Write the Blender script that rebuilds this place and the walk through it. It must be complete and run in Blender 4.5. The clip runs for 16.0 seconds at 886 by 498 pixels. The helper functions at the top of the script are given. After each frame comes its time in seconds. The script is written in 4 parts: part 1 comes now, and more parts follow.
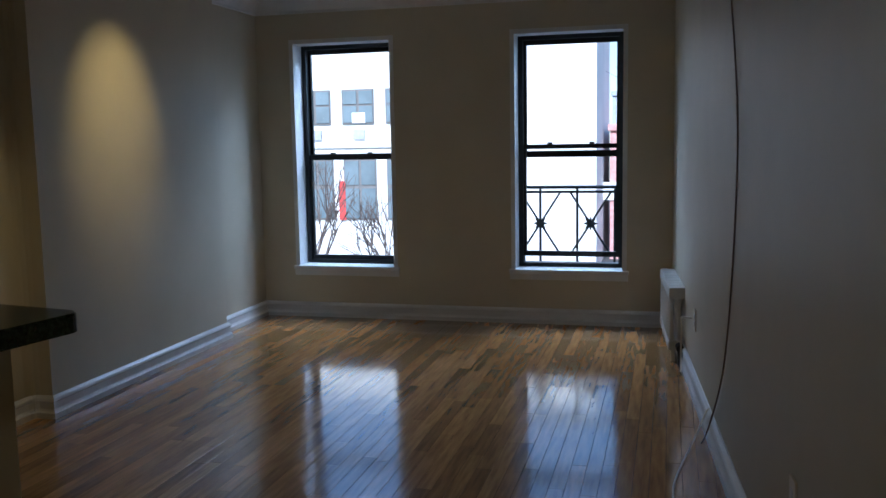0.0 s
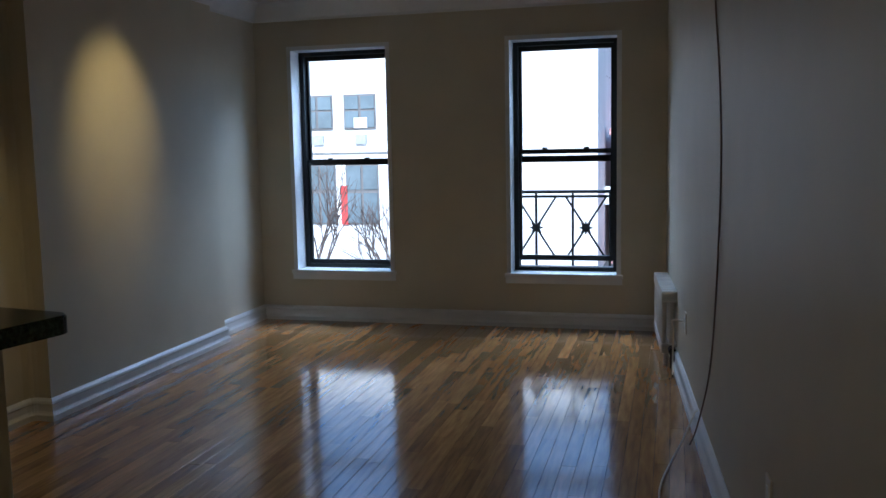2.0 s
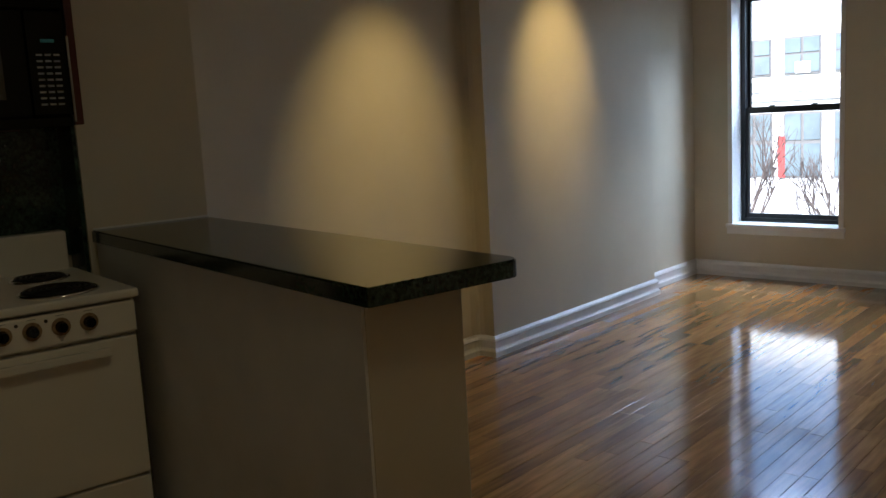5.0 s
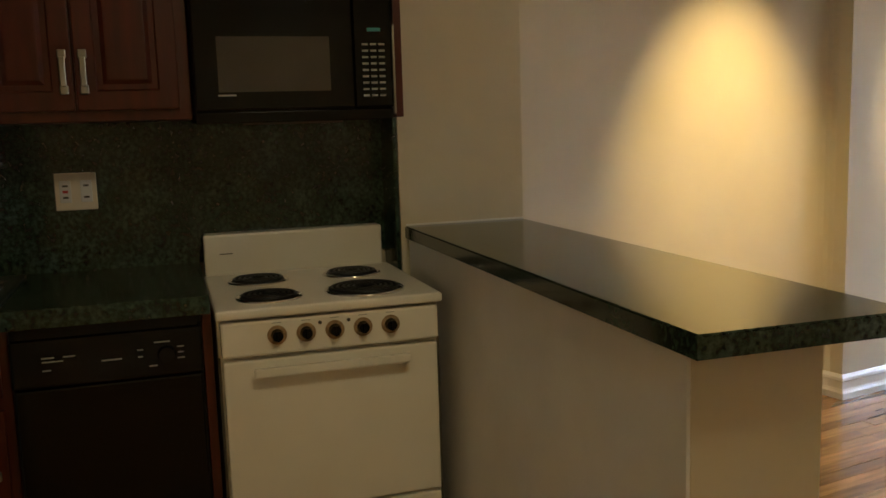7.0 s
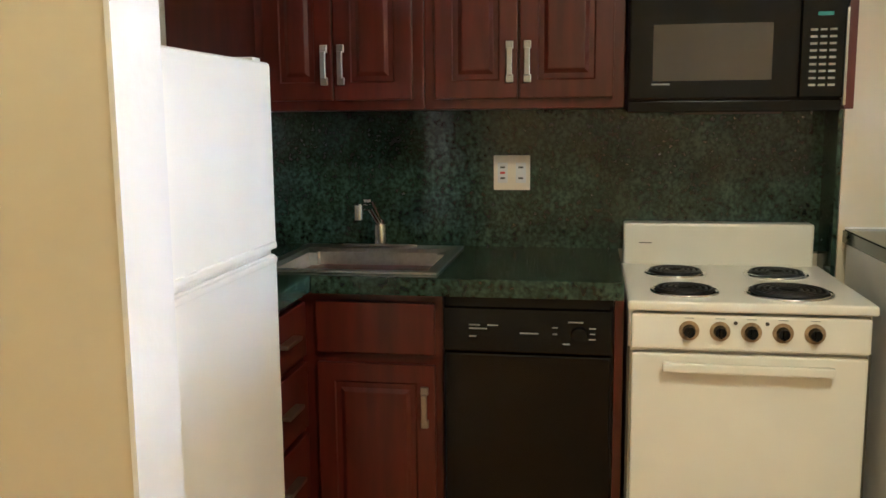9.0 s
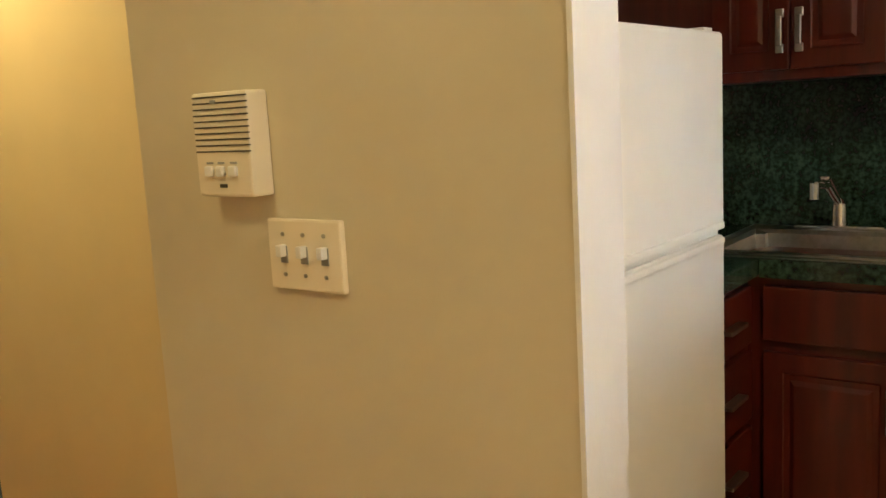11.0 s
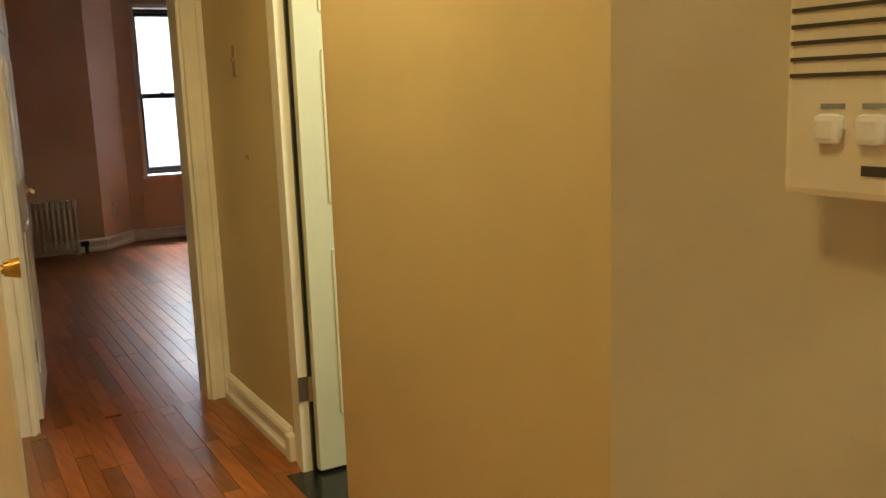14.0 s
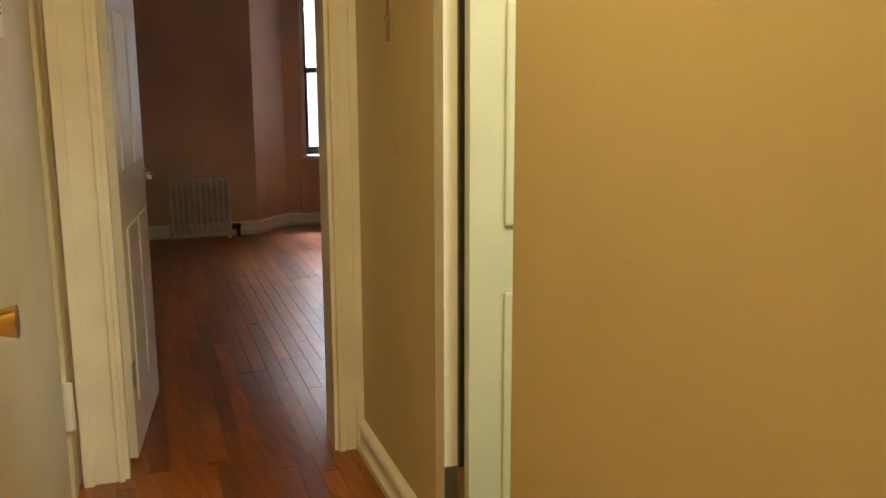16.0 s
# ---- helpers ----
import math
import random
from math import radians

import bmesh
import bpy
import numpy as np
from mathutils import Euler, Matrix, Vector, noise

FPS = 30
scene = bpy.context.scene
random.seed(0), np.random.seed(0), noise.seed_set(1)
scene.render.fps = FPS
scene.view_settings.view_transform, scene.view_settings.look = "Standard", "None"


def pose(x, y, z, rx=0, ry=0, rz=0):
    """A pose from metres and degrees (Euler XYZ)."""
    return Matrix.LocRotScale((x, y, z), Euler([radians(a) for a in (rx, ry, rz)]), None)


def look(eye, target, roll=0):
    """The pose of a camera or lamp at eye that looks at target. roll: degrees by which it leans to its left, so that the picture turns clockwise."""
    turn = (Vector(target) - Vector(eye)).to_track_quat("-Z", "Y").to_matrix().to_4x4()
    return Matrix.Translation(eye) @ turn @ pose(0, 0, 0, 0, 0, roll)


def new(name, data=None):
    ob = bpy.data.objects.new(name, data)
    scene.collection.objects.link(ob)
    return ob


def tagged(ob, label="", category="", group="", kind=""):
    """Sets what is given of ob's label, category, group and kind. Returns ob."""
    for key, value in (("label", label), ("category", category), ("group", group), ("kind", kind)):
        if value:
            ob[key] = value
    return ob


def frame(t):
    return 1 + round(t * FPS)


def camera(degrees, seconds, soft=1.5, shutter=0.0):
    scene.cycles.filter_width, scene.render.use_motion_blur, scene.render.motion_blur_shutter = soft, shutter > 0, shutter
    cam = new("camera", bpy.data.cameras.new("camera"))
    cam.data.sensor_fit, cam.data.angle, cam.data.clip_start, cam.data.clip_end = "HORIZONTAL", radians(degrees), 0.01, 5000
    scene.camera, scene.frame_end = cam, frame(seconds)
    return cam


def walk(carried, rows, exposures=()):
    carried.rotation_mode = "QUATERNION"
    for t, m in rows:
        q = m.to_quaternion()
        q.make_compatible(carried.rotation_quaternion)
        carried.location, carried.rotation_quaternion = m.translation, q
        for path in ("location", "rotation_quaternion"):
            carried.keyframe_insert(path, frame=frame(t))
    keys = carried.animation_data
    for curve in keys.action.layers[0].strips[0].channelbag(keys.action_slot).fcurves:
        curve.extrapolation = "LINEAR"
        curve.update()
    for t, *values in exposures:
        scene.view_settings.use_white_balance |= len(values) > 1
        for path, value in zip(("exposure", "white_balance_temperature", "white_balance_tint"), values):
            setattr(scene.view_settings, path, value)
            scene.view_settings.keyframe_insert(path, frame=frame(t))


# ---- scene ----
cam = camera(53.1, 16.0)
PATH = [
    (0, (0.57, -0.699, 1.396), (0.078, 1.225, 1.158), -1.0),
    (0.5, (0.614, -0.741, 1.401), (0.128, 1.185, 1.172), -0.7),
    (1, (0.621, -0.742, 1.403), (0.146, 1.186, 1.169), -0.9),
    (1.5, (0.63, -0.742, 1.405), (0.15, 1.186, 1.176), -0.9),
    (2, (0.638, -0.746, 1.401), (0.139, 1.178, 1.173), -1.1),
    (2.5, (0.616, -0.744, 1.401), (0.024, 1.153, 1.175), -1.1),
    (3, (0.597, -0.749, 1.4), (-0.136, 1.098, 1.173), -0.9),
    (3.5, (0.591, -0.76, 1.407), (-0.26, 1.032, 1.153), -1.1),
    (4, (0.587, -0.781, 1.4), (-0.41, 0.931, 1.129), -1.4),
    (6.3, (0.427, -0.548, 1.382), (-1.179, 0.606, 1.081), -1.7),
    (6.5, (0.373, -0.535, 1.386), (-1.258, 0.585, 1.088), -0.7),
    (7, (0.321, -0.484, 1.39), (-1.44, 0.423, 1.114), -1.8),
    (7.5, (0.302, -0.446, 1.4), (-1.58, 0.176, 1.134), 0.1),
    (8, (0.302, -0.422, 1.398), (-1.638, -0.018, 1.134), -0.3),
    (8.5, (0.31, -0.44, 1.396), (-1.659, -0.221, 1.125), -0.6),
    (9, (0.313, -0.476, 1.403), (-1.665, -0.466, 1.112), -0.5),
    (9.5, (0.309, -0.494, 1.398), (-1.661, -0.667, 1.103), -0.6),
    (9.7, (0.309, -0.494, 1.399), (-1.653, -0.756, 1.099), -0.7),
    (11.8, (0.248, -0.582, 1.388), (-1.368, -1.718, 1.079), -2.6),
    (12, (0.249, -0.612, 1.379), (-1.349, -1.77, 1.058), -1.9),
    (12.5, (0.14, -0.75, 1.369), (-1.337, -2.052, 1.017), -2.3),
    (13, (-0.023, -0.92, 1.375), (-1.388, -2.345, 1.047), -1.2),
    (13.5, (-0.153, -1.06, 1.348), (-1.406, -2.57, 0.957), -1.5),
    (14, (-0.345, -1.264, 1.351), (-1.593, -2.786, 0.998), -2.0),
    (14.5, (-0.529, -1.447, 1.345), (-1.66, -3.058, 0.985), -1.4),
    (15, (-0.679, -1.633, 1.344), (-1.676, -3.323, 0.954), 0.8),
    (15.5, (-0.768, -1.893, 1.341), (-1.724, -3.615, 0.995), 0.3),
    (16, (-0.844, -2.103, 1.329), (-1.786, -3.826, 0.947), -0.2),
]
# white balance and exposure follow the clip's own camera
EXPO = [(0, 0.5, 4950, 8), (2.0, 0.5, 4950, 8), (4.2, 0.6, 5150, 10), (6.3, 3.0, 6100, 10), (7.0, 3.1, 6100, 10), (8.0, 4.3, 5300, 10), (9.0, 5.0, 4950, 10), (9.7, 5.0, 5100, 10), (11.8, 4.25, 6300, 10), (14.0, 4.2, 6500, 8), (16.0, 4.2, 6500, 8)]
walk(cam, [(t, look(eye, target, roll)) for t, eye, target, roll in PATH], EXPO)

# ---- frames of the plan: kitchen, hall and bedroom stand askew to the living room ----
KITCHEN = pose(-0.0935, -0.2944, 0, 0, 0, -9.9)
HALL = pose(0.118, -0.274, 0, 0, 0, -9.9)

# ---- world, sun, lamps ----
world = bpy.data.worlds.new("sky")
scene.world = world
world.use_nodes = True
wn = world.node_tree.nodes
sky = wn.new("ShaderNodeTexSky")
sky.sky_type = "NISHITA"
sky.sun_disc = False
sky.sun_elevation, sky.sun_rotation = radians(38), radians(200)
world.node_tree.links.new(sky.outputs[0], wn["Background"].inputs[0])
wn["Background"].inputs[1].default_value = 0.15

def lamp(name, kind, m, energy, color, size=0.1, size_y=None, spot=None, blend=0.5, label=""):
    d = bpy.data.lights.new(name, kind)
    d.energy, d.color = energy, color
    if kind == "AREA":
        d.shape, d.size, d.size_y = "RECTANGLE", size, size_y or size
    elif kind == "SUN":
        d.angle = size
    else:
        d.shadow_soft_size = size
    if spot:
        d.spot_size, d.spot_blend = radians(spot), blend
    ob = new(name, d)
    ob.matrix_world = m
    return ob

lamp("sun", "SUN", look((0, -20, 16), (0, 0, 0)), 5.0, (1, 0.97, 0.93), radians(1))
COOL, WARM = (0.72, 0.84, 1.0), (1.0, 0.68, 0.24)
# area lamps added outside, above the view, to strengthen the sky's light indoors
lamp("window_daylight_fill", "AREA", look((-1.05, 7.7, 3.5), (-1.05, 5.2, 0.7)), 152, COOL, 3.8, 1.6)
lamp("bedroom_daylight_fill", "AREA", HALL @ look((-2.4, -11.4, 3.3), (-2.2, -9.4, 0.8)), 70, (0.95, 0.95, 1), 2.4, 1.4)
CEIL = 2.58
SPOTS = [(-1.62, 3.88, -2.545, 1.6, 46), (-1.62, 2.5, -2.66, 1.2, 50)]
for sx, sy, tx, tz, cone in SPOTS:
    lamp("downlight_beam", "SPOT", look((sx, sy, CEIL - 0.02), (tx, sy, tz)), 42 if cone < 50 else 34, WARM, 0.06, spot=cone, blend=1.0)
lamp("kitchen_lamp", "AREA", pose(-0.3, 0.2, CEIL - 0.06), 1.15, (1, 0.82, 0.46), 0.3)
lamp("hall_lamp", "AREA", HALL @ pose(-0.9, -2.9, CEIL - 0.06), 1.4, (1, 0.77, 0.34), 0.25)
# unseen fill lamps added to brighten the entry and the bathroom
lamp("entry_fill", "AREA", pose(0.2, -1.6, CEIL - 0.06), 0.42, (1, 0.78, 0.34), 0.25)
lamp("bathroom_fill", "AREA", HALL @ pose(-2.0, -3.0, CEIL - 0.1), 1.4, (0.95, 1.0, 0.82), 0.3)

# ---- materials ----
def mat(name, color, rough=0.5, metal=0.0, var=0.08, scale=6.0, bump=0.05, bscale=180.0, coat=0.0, rnd=0.0, island=False, stretch=None, fine=0.0):
    m = bpy.data.materials.new(name)
    m.use_nodes = True
    n, l = m.node_tree.nodes, m.node_tree.links
    p = n["Principled BSDF"]
    p.inputs["Roughness"].default_value, p.inputs["Metallic"].default_value = rough, metal
    p.inputs["Coat Weight"].default_value, p.inputs["Coat Roughness"].default_value = coat, 0.08
    tc = n.new("ShaderNodeTexCoord")
    mp = n.new("ShaderNodeMapping")
    if stretch:
        mp.inputs["Scale"].default_value = stretch
    geo = n.new("ShaderNodeNewGeometry")
    l.new(geo.outputs["Position"], mp.inputs["Vector"])
    a = n.new("ShaderNodeTexNoise")
    a.inputs["Scale"].default_value, a.inputs["Detail"].default_value = scale, 6
    l.new(mp.outputs[0], a.inputs["Vector"])
    r = n.new("ShaderNodeMapRange")
    r.inputs["From Min"].default_value, r.inputs["From Max"].default_value = 0.3, 0.7
    r.inputs["To Min"].default_value, r.inputs["To Max"].default_value = 1 - var, 1 + var
    l.new(a.outputs["Fac"], r.inputs["Value"])
    val = r.outputs[0]
    if rnd:
        src = geo.outputs["Random Per Island"] if island else n.new("ShaderNodeObjectInfo").outputs["Random"]
        q = n.new("ShaderNodeMapRange")
        q.inputs["To Min"].default_value, q.inputs["To Max"].default_value = 1 - rnd, 1 + rnd
        l.new(src, q.inputs["Value"])
        k = n.new("ShaderNodeMath")
        k.operation = "MULTIPLY"
        l.new(val, k.inputs[0]), l.new(q.outputs[0], k.inputs[1])
        val = k.outputs[0]
    if fine:
        f = n.new("ShaderNodeTexNoise")
        f.inputs["Scale"].default_value, f.inputs["Detail"].default_value = fine, 8
        l.new(geo.outputs["Position"], f.inputs["Vector"])
        q = n.new("ShaderNodeMapRange")
        q.inputs["From Min"].default_value, q.inputs["From Max"].default_value = 0.35, 0.65
        q.inputs["To Min"].default_value, q.inputs["To Max"].default_value = 0.35, 1.9
        l.new(f.outputs["Fac"], q.inputs["Value"])
        k = n.new("ShaderNodeMath")
        k.operation = "MULTIPLY"
        l.new(val, k.inputs[0]), l.new(q.outputs[0], k.inputs[1])
        val = k.outputs[0]
    v = n.new("ShaderNodeVectorMath")
    v.operation = "SCALE"
    v.inputs[0].default_value = color
    l.new(val, v.inputs["Scale"])
    l.new(v.outputs[0], p.inputs["Base Color"])
    if bump:
        b = n.new("ShaderNodeTexNoise")
        b.inputs["Scale"].default_value, b.inputs["Detail"].default_value = bscale, 3
        l.new(mp.outputs[0], b.inputs["Vector"])
        bp = n.new("ShaderNodeBump")
        bp.inputs["Strength"].default_value, bp.inputs["Distance"].default_value = bump, 0.01
        l.new(b.outputs["Fac"], bp.inputs["Height"])
        l.new(bp.outputs[0], p.inputs["Normal"])
    return m

CREAM = mat("cream_paint", (0.59, 0.525, 0.39), 0.55, var=0.04, scale=3, bump=0.03, bscale=50)
HALLP = mat("hall_paint", (0.6, 0.475, 0.255), 0.5, var=0.04, scale=3, bump=0.03, bscale=50)
PINK = mat("bedroom_paint", (0.6, 0.43, 0.34), 0.55, var=0.05, scale=2, bump=0.03, bscale=50)
CEILM = mat("ceiling_paint", (0.75, 0.72, 0.66), 0.7, var=0.03, scale=3)
TRIM = mat("white_trim_paint", (0.74, 0.73, 0.71), 0.35, var=0.05, scale=5, bump=0.08, bscale=40)
CTRIM = mat("cream_trim_paint", (0.84, 0.8, 0.7), 0.32, var=0.06, scale=5, bump=0.08, bscale=40)
DOORP = mat("pale_door_paint", (0.66, 0.67, 0.52), 0.35, var=0.04, scale=4, bump=0.06, bscale=40)
ENTRYP = mat("entry_door_paint", (0.6, 0.55, 0.4), 0.4, var=0.06, scale=4, bump=0.08, bscale=40)
FRAME = mat("black_window_frame", (0.012, 0.014, 0.014), 0.4, var=0.2)
IRON = mat("black_iron", (0.02, 0.022, 0.024), 0.6, var=0.3, scale=20)
GRANITE = mat("green_granite", (0.02, 0.038, 0.026), 0.12, var=0.4, scale=9, bump=0, fine=70)
BAR = mat("dark_green_granite", (0.018, 0.028, 0.019), 0.13, var=0.35, scale=9, bump=0, fine=90)
CHERRY = mat("cherry_wood", (0.075, 0.0085, 0.004), 0.32, var=0.3, scale=14, bump=0.03, coat=0.1, stretch=(2, 2, 0.25))
BLACK = mat("black_plastic", (0.003, 0.003, 0.003), 0.14, var=0.2, bump=0)
BLACK.node_tree.nodes["Principled BSDF"].inputs["Specular IOR Level"].default_value = 0.25
BGLASS = mat("dark_oven_glass", (0.06, 0.05, 0.04), 0.1, var=0.1, bump=0)
WHITE = mat("white_enamel", (0.8, 0.77, 0.68), 0.25, var=0.03, scale=4, bump=0.02, bscale=120)
FRIDGE = mat("fridge_enamel", (0.82, 0.8, 0.74), 0.35, var=0.03, scale=4, bump=0.06, bscale=300)
PLATE = mat("ivory_plastic", (0.78, 0.7, 0.56), 0.35, var=0.03, bump=0)
CHROME = mat("chrome", (0.8, 0.8, 0.8), 0.12, 1.0, var=0.05, bump=0)
STEEL = mat("brushed_steel", (0.55, 0.53, 0.5), 0.3, 1.0, var=0.1, bump=0.05, stretch=(1, 12, 12))
BRASS = mat("brass", (0.65, 0.4, 0.12), 0.25, 1.0, var=0.15, scale=30, bump=0)
NICKEL = mat("dull_nickel", (0.42, 0.4, 0.36), 0.35, 1.0, var=0.15, bump=0)
COIL = mat("burner_coil", (0.015, 0.015, 0.015), 0.45, 0.3, var=0.2)
GREY = mat("grey_print", (0.3, 0.3, 0.28), 0.5, var=0.05, bump=0)
TEAL = mat("display_print", (0.05, 0.28, 0.3), 0.4, var=0.05, bump=0)
DARKP = mat("dark_print", (0.06, 0.05, 0.035), 0.5, var=0.05, bump=0)
TAN = mat("tan_plate_paint", (0.34, 0.24, 0.12), 0.45, var=0.08, bump=0)
RUST = mat("worn_ring", (0.3, 0.2, 0.1), 0.5, var=0.4, scale=80, bump=0)
CABLE = mat("brown_cable", (0.22, 0.15, 0.11), 0.5, var=0.1, bump=0)
RADP = mat("radiator_paint", (0.62, 0.6, 0.55), 0.35, var=0.1, scale=12, bump=0.1, bscale=60)
BLACKF = mat("black_tile", (0.012, 0.014, 0.013), 0.25, var=0.2)
OAK = mat("oak_plank", (0.44, 0.225, 0.078), 0.13, var=0.3, scale=5, bump=0.05, bscale=5, rnd=0.32, stretch=(9, 0.8, 1), coat=0.6)
OAKR = mat("oak_plank_rest", (0.44, 0.225, 0.078), 0.13, var=0.3, scale=5, bump=0.05, bscale=5, rnd=0.32, island=True, stretch=(9, 0.8, 1), coat=0.6)
RED = mat("red_oak_plank", (0.26, 0.078, 0.018), 0.3, var=0.3, scale=5, bump=0.03, bscale=9, rnd=0.4, stretch=(9, 0.8, 1), coat=0.1)
REDR = mat("red_oak_rest", (0.26, 0.078, 0.018), 0.3, var=0.3, scale=5, bump=0.03, bscale=9, rnd=0.4, island=True, stretch=(9, 0.8, 1), coat=0.1)
SUBF = mat("dark_subfloor", (0.035, 0.018, 0.01), 0.6)
FACADE = mat("white_facade", (0.8, 0.79, 0.76), 0.8, var=0.05, scale=0.6)
FWIN = mat("far_window_glass", (0.14, 0.18, 0.2), 0.15, var=0.25, scale=0.8, bump=0)
FFRAME = mat("far_window_frame", (0.16, 0.15, 0.14), 0.6)
PALEBRICK = mat("pale_red_brick", (0.6, 0.32, 0.29), 0.8, var=0.2)
FRED = mat("red_paint", (0.5, 0.06, 0.05), 0.7, var=0.15)
BRICKW = mat("white_brick_paint", (0.46, 0.51, 0.53), 0.7, var=0.08, scale=8, bump=0.5, bscale=25)
FGREY = mat("grey_stone", (0.4, 0.41, 0.44), 0.8, var=0.15)
BARK = mat("bark", (0.12, 0.09, 0.075), 0.8, var=0.25, scale=20)
ASPH = mat("asphalt", (0.06, 0.06, 0.06), 0.9, var=0.2)

gl = bpy.data.materials.new("window_glass")
gl.use_nodes = True
gp = gl.node_tree.nodes["Principled BSDF"]
gp.inputs["Base Color"].default_value = (1, 1, 1, 1)
gp.inputs["Roughness"].default_value, gp.inputs["IOR"].default_value = 0.0, 1.02
gp.inputs["Transmission Weight"].default_value = 1.0

# ---- building tools ----
def bx(bm, x0, x1, y0, y1, z0, z1, m=None):
    r = bmesh.ops.create_cube(bm, size=1)
    t = Matrix.Translation(((x0 + x1) / 2, (y0 + y1) / 2, (z0 + z1) / 2)) @ Matrix.Diagonal((abs(x1 - x0), abs(y1 - y0), abs(z1 - z0), 1))
    bmesh.ops.transform(bm, matrix=(m @ t) if m else t, verts=r["verts"])
    return bm

def box(x0, x1, y0, y1, z0, z1, bevel=0.0, m=None, seg=2):
    bm = bx(bmesh.new(), x0, x1, y0, y1, z0, z1, m)
    if bevel:
        bmesh.ops.bevel(bm, geom=bm.edges[:], offset=bevel, segments=seg, affect="EDGES", profile=0.6)
    return bm

def cyl(p, q, r, n=20, r2=None, bm=None):
    bm = bm or bmesh.new()
    p, q = Vector(p), Vector(q)
    c = bmesh.ops.create_cone(bm, cap_ends=True, segments=n, radius1=r, radius2=r if r2 is None else r2, depth=(q - p).length)
    bmesh.ops.transform(bm, matrix=Matrix.Translation((p + q) / 2) @ (q - p).to_track_quat("Z", "Y").to_matrix().to_4x4(), verts=c["verts"])
    return bm

def ring(center, axis, R, r, n=28, k=8, bm=None):
    bm = bm or bmesh.new()
    mt = Matrix.Translation(center) @ Vector(axis).to_track_quat("Z", "Y").to_matrix().to_4x4()
    vs = [[bm.verts.new(mt @ Vector(((R + r * math.cos(b)) * math.cos(a), (R + r * math.cos(b)) * math.sin(a), r * math.sin(b))))
           for b in [2 * math.pi * j / k for j in range(k)]] for a in [2 * math.pi * i / n for i in range(n)]]
    for i in range(n):
        for j in range(k):
            bm.faces.new((vs[i][j], vs[(i + 1) % n][j], vs[(i + 1) % n][(j + 1) % k], vs[i][(j + 1) % k]))
    return bm

def prism(points, z0, z1):
    bm = bmesh.new()
    f = bm.faces.new([bm.verts.new((x, y, z0)) for x, y in points])
    e = bmesh.ops.extrude_face_region(bm, geom=[f])
    bmesh.ops.translate(bm, vec=(0, 0, z1 - z0), verts=[v for v in e["geom"] if isinstance(v, bmesh.types.BMVert)])
    bmesh.ops.recalc_face_normals(bm, faces=bm.faces[:])
    return bm

def part(name, bm, material, parent=None, label="", smooth=False):
    me = bpy.data.meshes.new(name)
    bm.to_mesh(me)
    bm.free()
    me.materials.append(material)
    if smooth:
        for f in me.polygons:
            f.use_smooth = True
    ob = new(name, me)
    if parent:
        ob.parent = parent
    if label:
        ob["label"] = label
    return ob

def thing(name, label, category, group="", at=(0, 0, 0)):
    ob = new(name)
    ob.location = at
    return tagged(ob, label, category, group)

def setting(name, bm, material, label, category):
    return tagged(part(name, bm, material), label, category, kind="structure")

def run(points, profile, material, name, label="white painted moulded baseboard along the wall", category="baseboard"):
    # sweeps a profile (out, up) along a floor line; the room lies to the left of the way walked
    bm = bmesh.new()
    pts = [Vector((x, y)) for x, y in points]
    rows = []
    for i, p in enumerate(pts):
        d1 = (pts[i] - pts[i - 1]).normalized() if i else None
        d2 = (pts[i + 1] - pts[i]).normalized() if i < len(pts) - 1 else None
        n1 = Vector((-d1.y, d1.x)) if d1 else None
        n2 = Vector((-d2.y, d2.x)) if d2 else None
        if d1 and d2:
            n = (n1 + n2)
            n = n / (n.dot(n1))
        else:
            n = n1 or n2
        rows.append([bm.verts.new((p.x + n.x * o, p.y + n.y * o, u)) for o, u in profile])
    for a, b in zip(rows, rows[1:]):
        for j in range(len(profile) - 1):
            bm.faces.new((a[j], b[j], b[j + 1], a[j + 1]))
    bm.faces.new(rows[0]), bm.faces.new(rows[-1][::-1])
    bmesh.ops.recalc_face_normals(bm, faces=bm.faces[:])
    return setting(name, bm, material, label, category)

BB = [(0.0, 0.0), (0.03, 0.0), (0.03, 0.03), (0.022, 0.04), (0.018, 0.05), (0.018, 0.085), (0.024, 0.092), (0.02, 0.105), (0.006, 0.118), (0.0, 0.118)]

def built():
    return set(scene.objects)

def settle(before, m):
    for ob in scene.objects:
        if ob not in before and ob.parent is None:
            ob.matrix_basis = m @ ob.matrix_basis

# ---- structure ----
def rw(y):
    return 0.679 + (4.915 - y) * 0.073

W1, W2, WZ = (-2.385, -1.515), (-0.6, 0.272), (0.4, 2.228)
bm = bmesh.new()
FY = 6.0
for x0, x1 in ((-3.0, W1[0]), (W1[1], W2[0]), (W2[1], 1.3)):
    bx(bm, x0, x1, FY, FY + 0.32, -0.1, 2.8)
for w in (W1, W2):
    bx(bm, w[0], w[1], FY, FY + 0.32, -0.1, WZ[0])
    bx(bm, w[0], w[1], FY, FY + 0.32, WZ[1], 2.8)
setting("wall_north", bm, CREAM, "cream painted window wall with two openings", "wall")
setting("wall_east", prism([(rw(6.3), 6.3), (rw(-4.3), -4.3), (rw(-4.3) + 0.2, -4.3), (rw(6.3) + 0.2, 6.3)], -0.1, 2.8), CREAM, "long plain cream painted side wall", "wall")
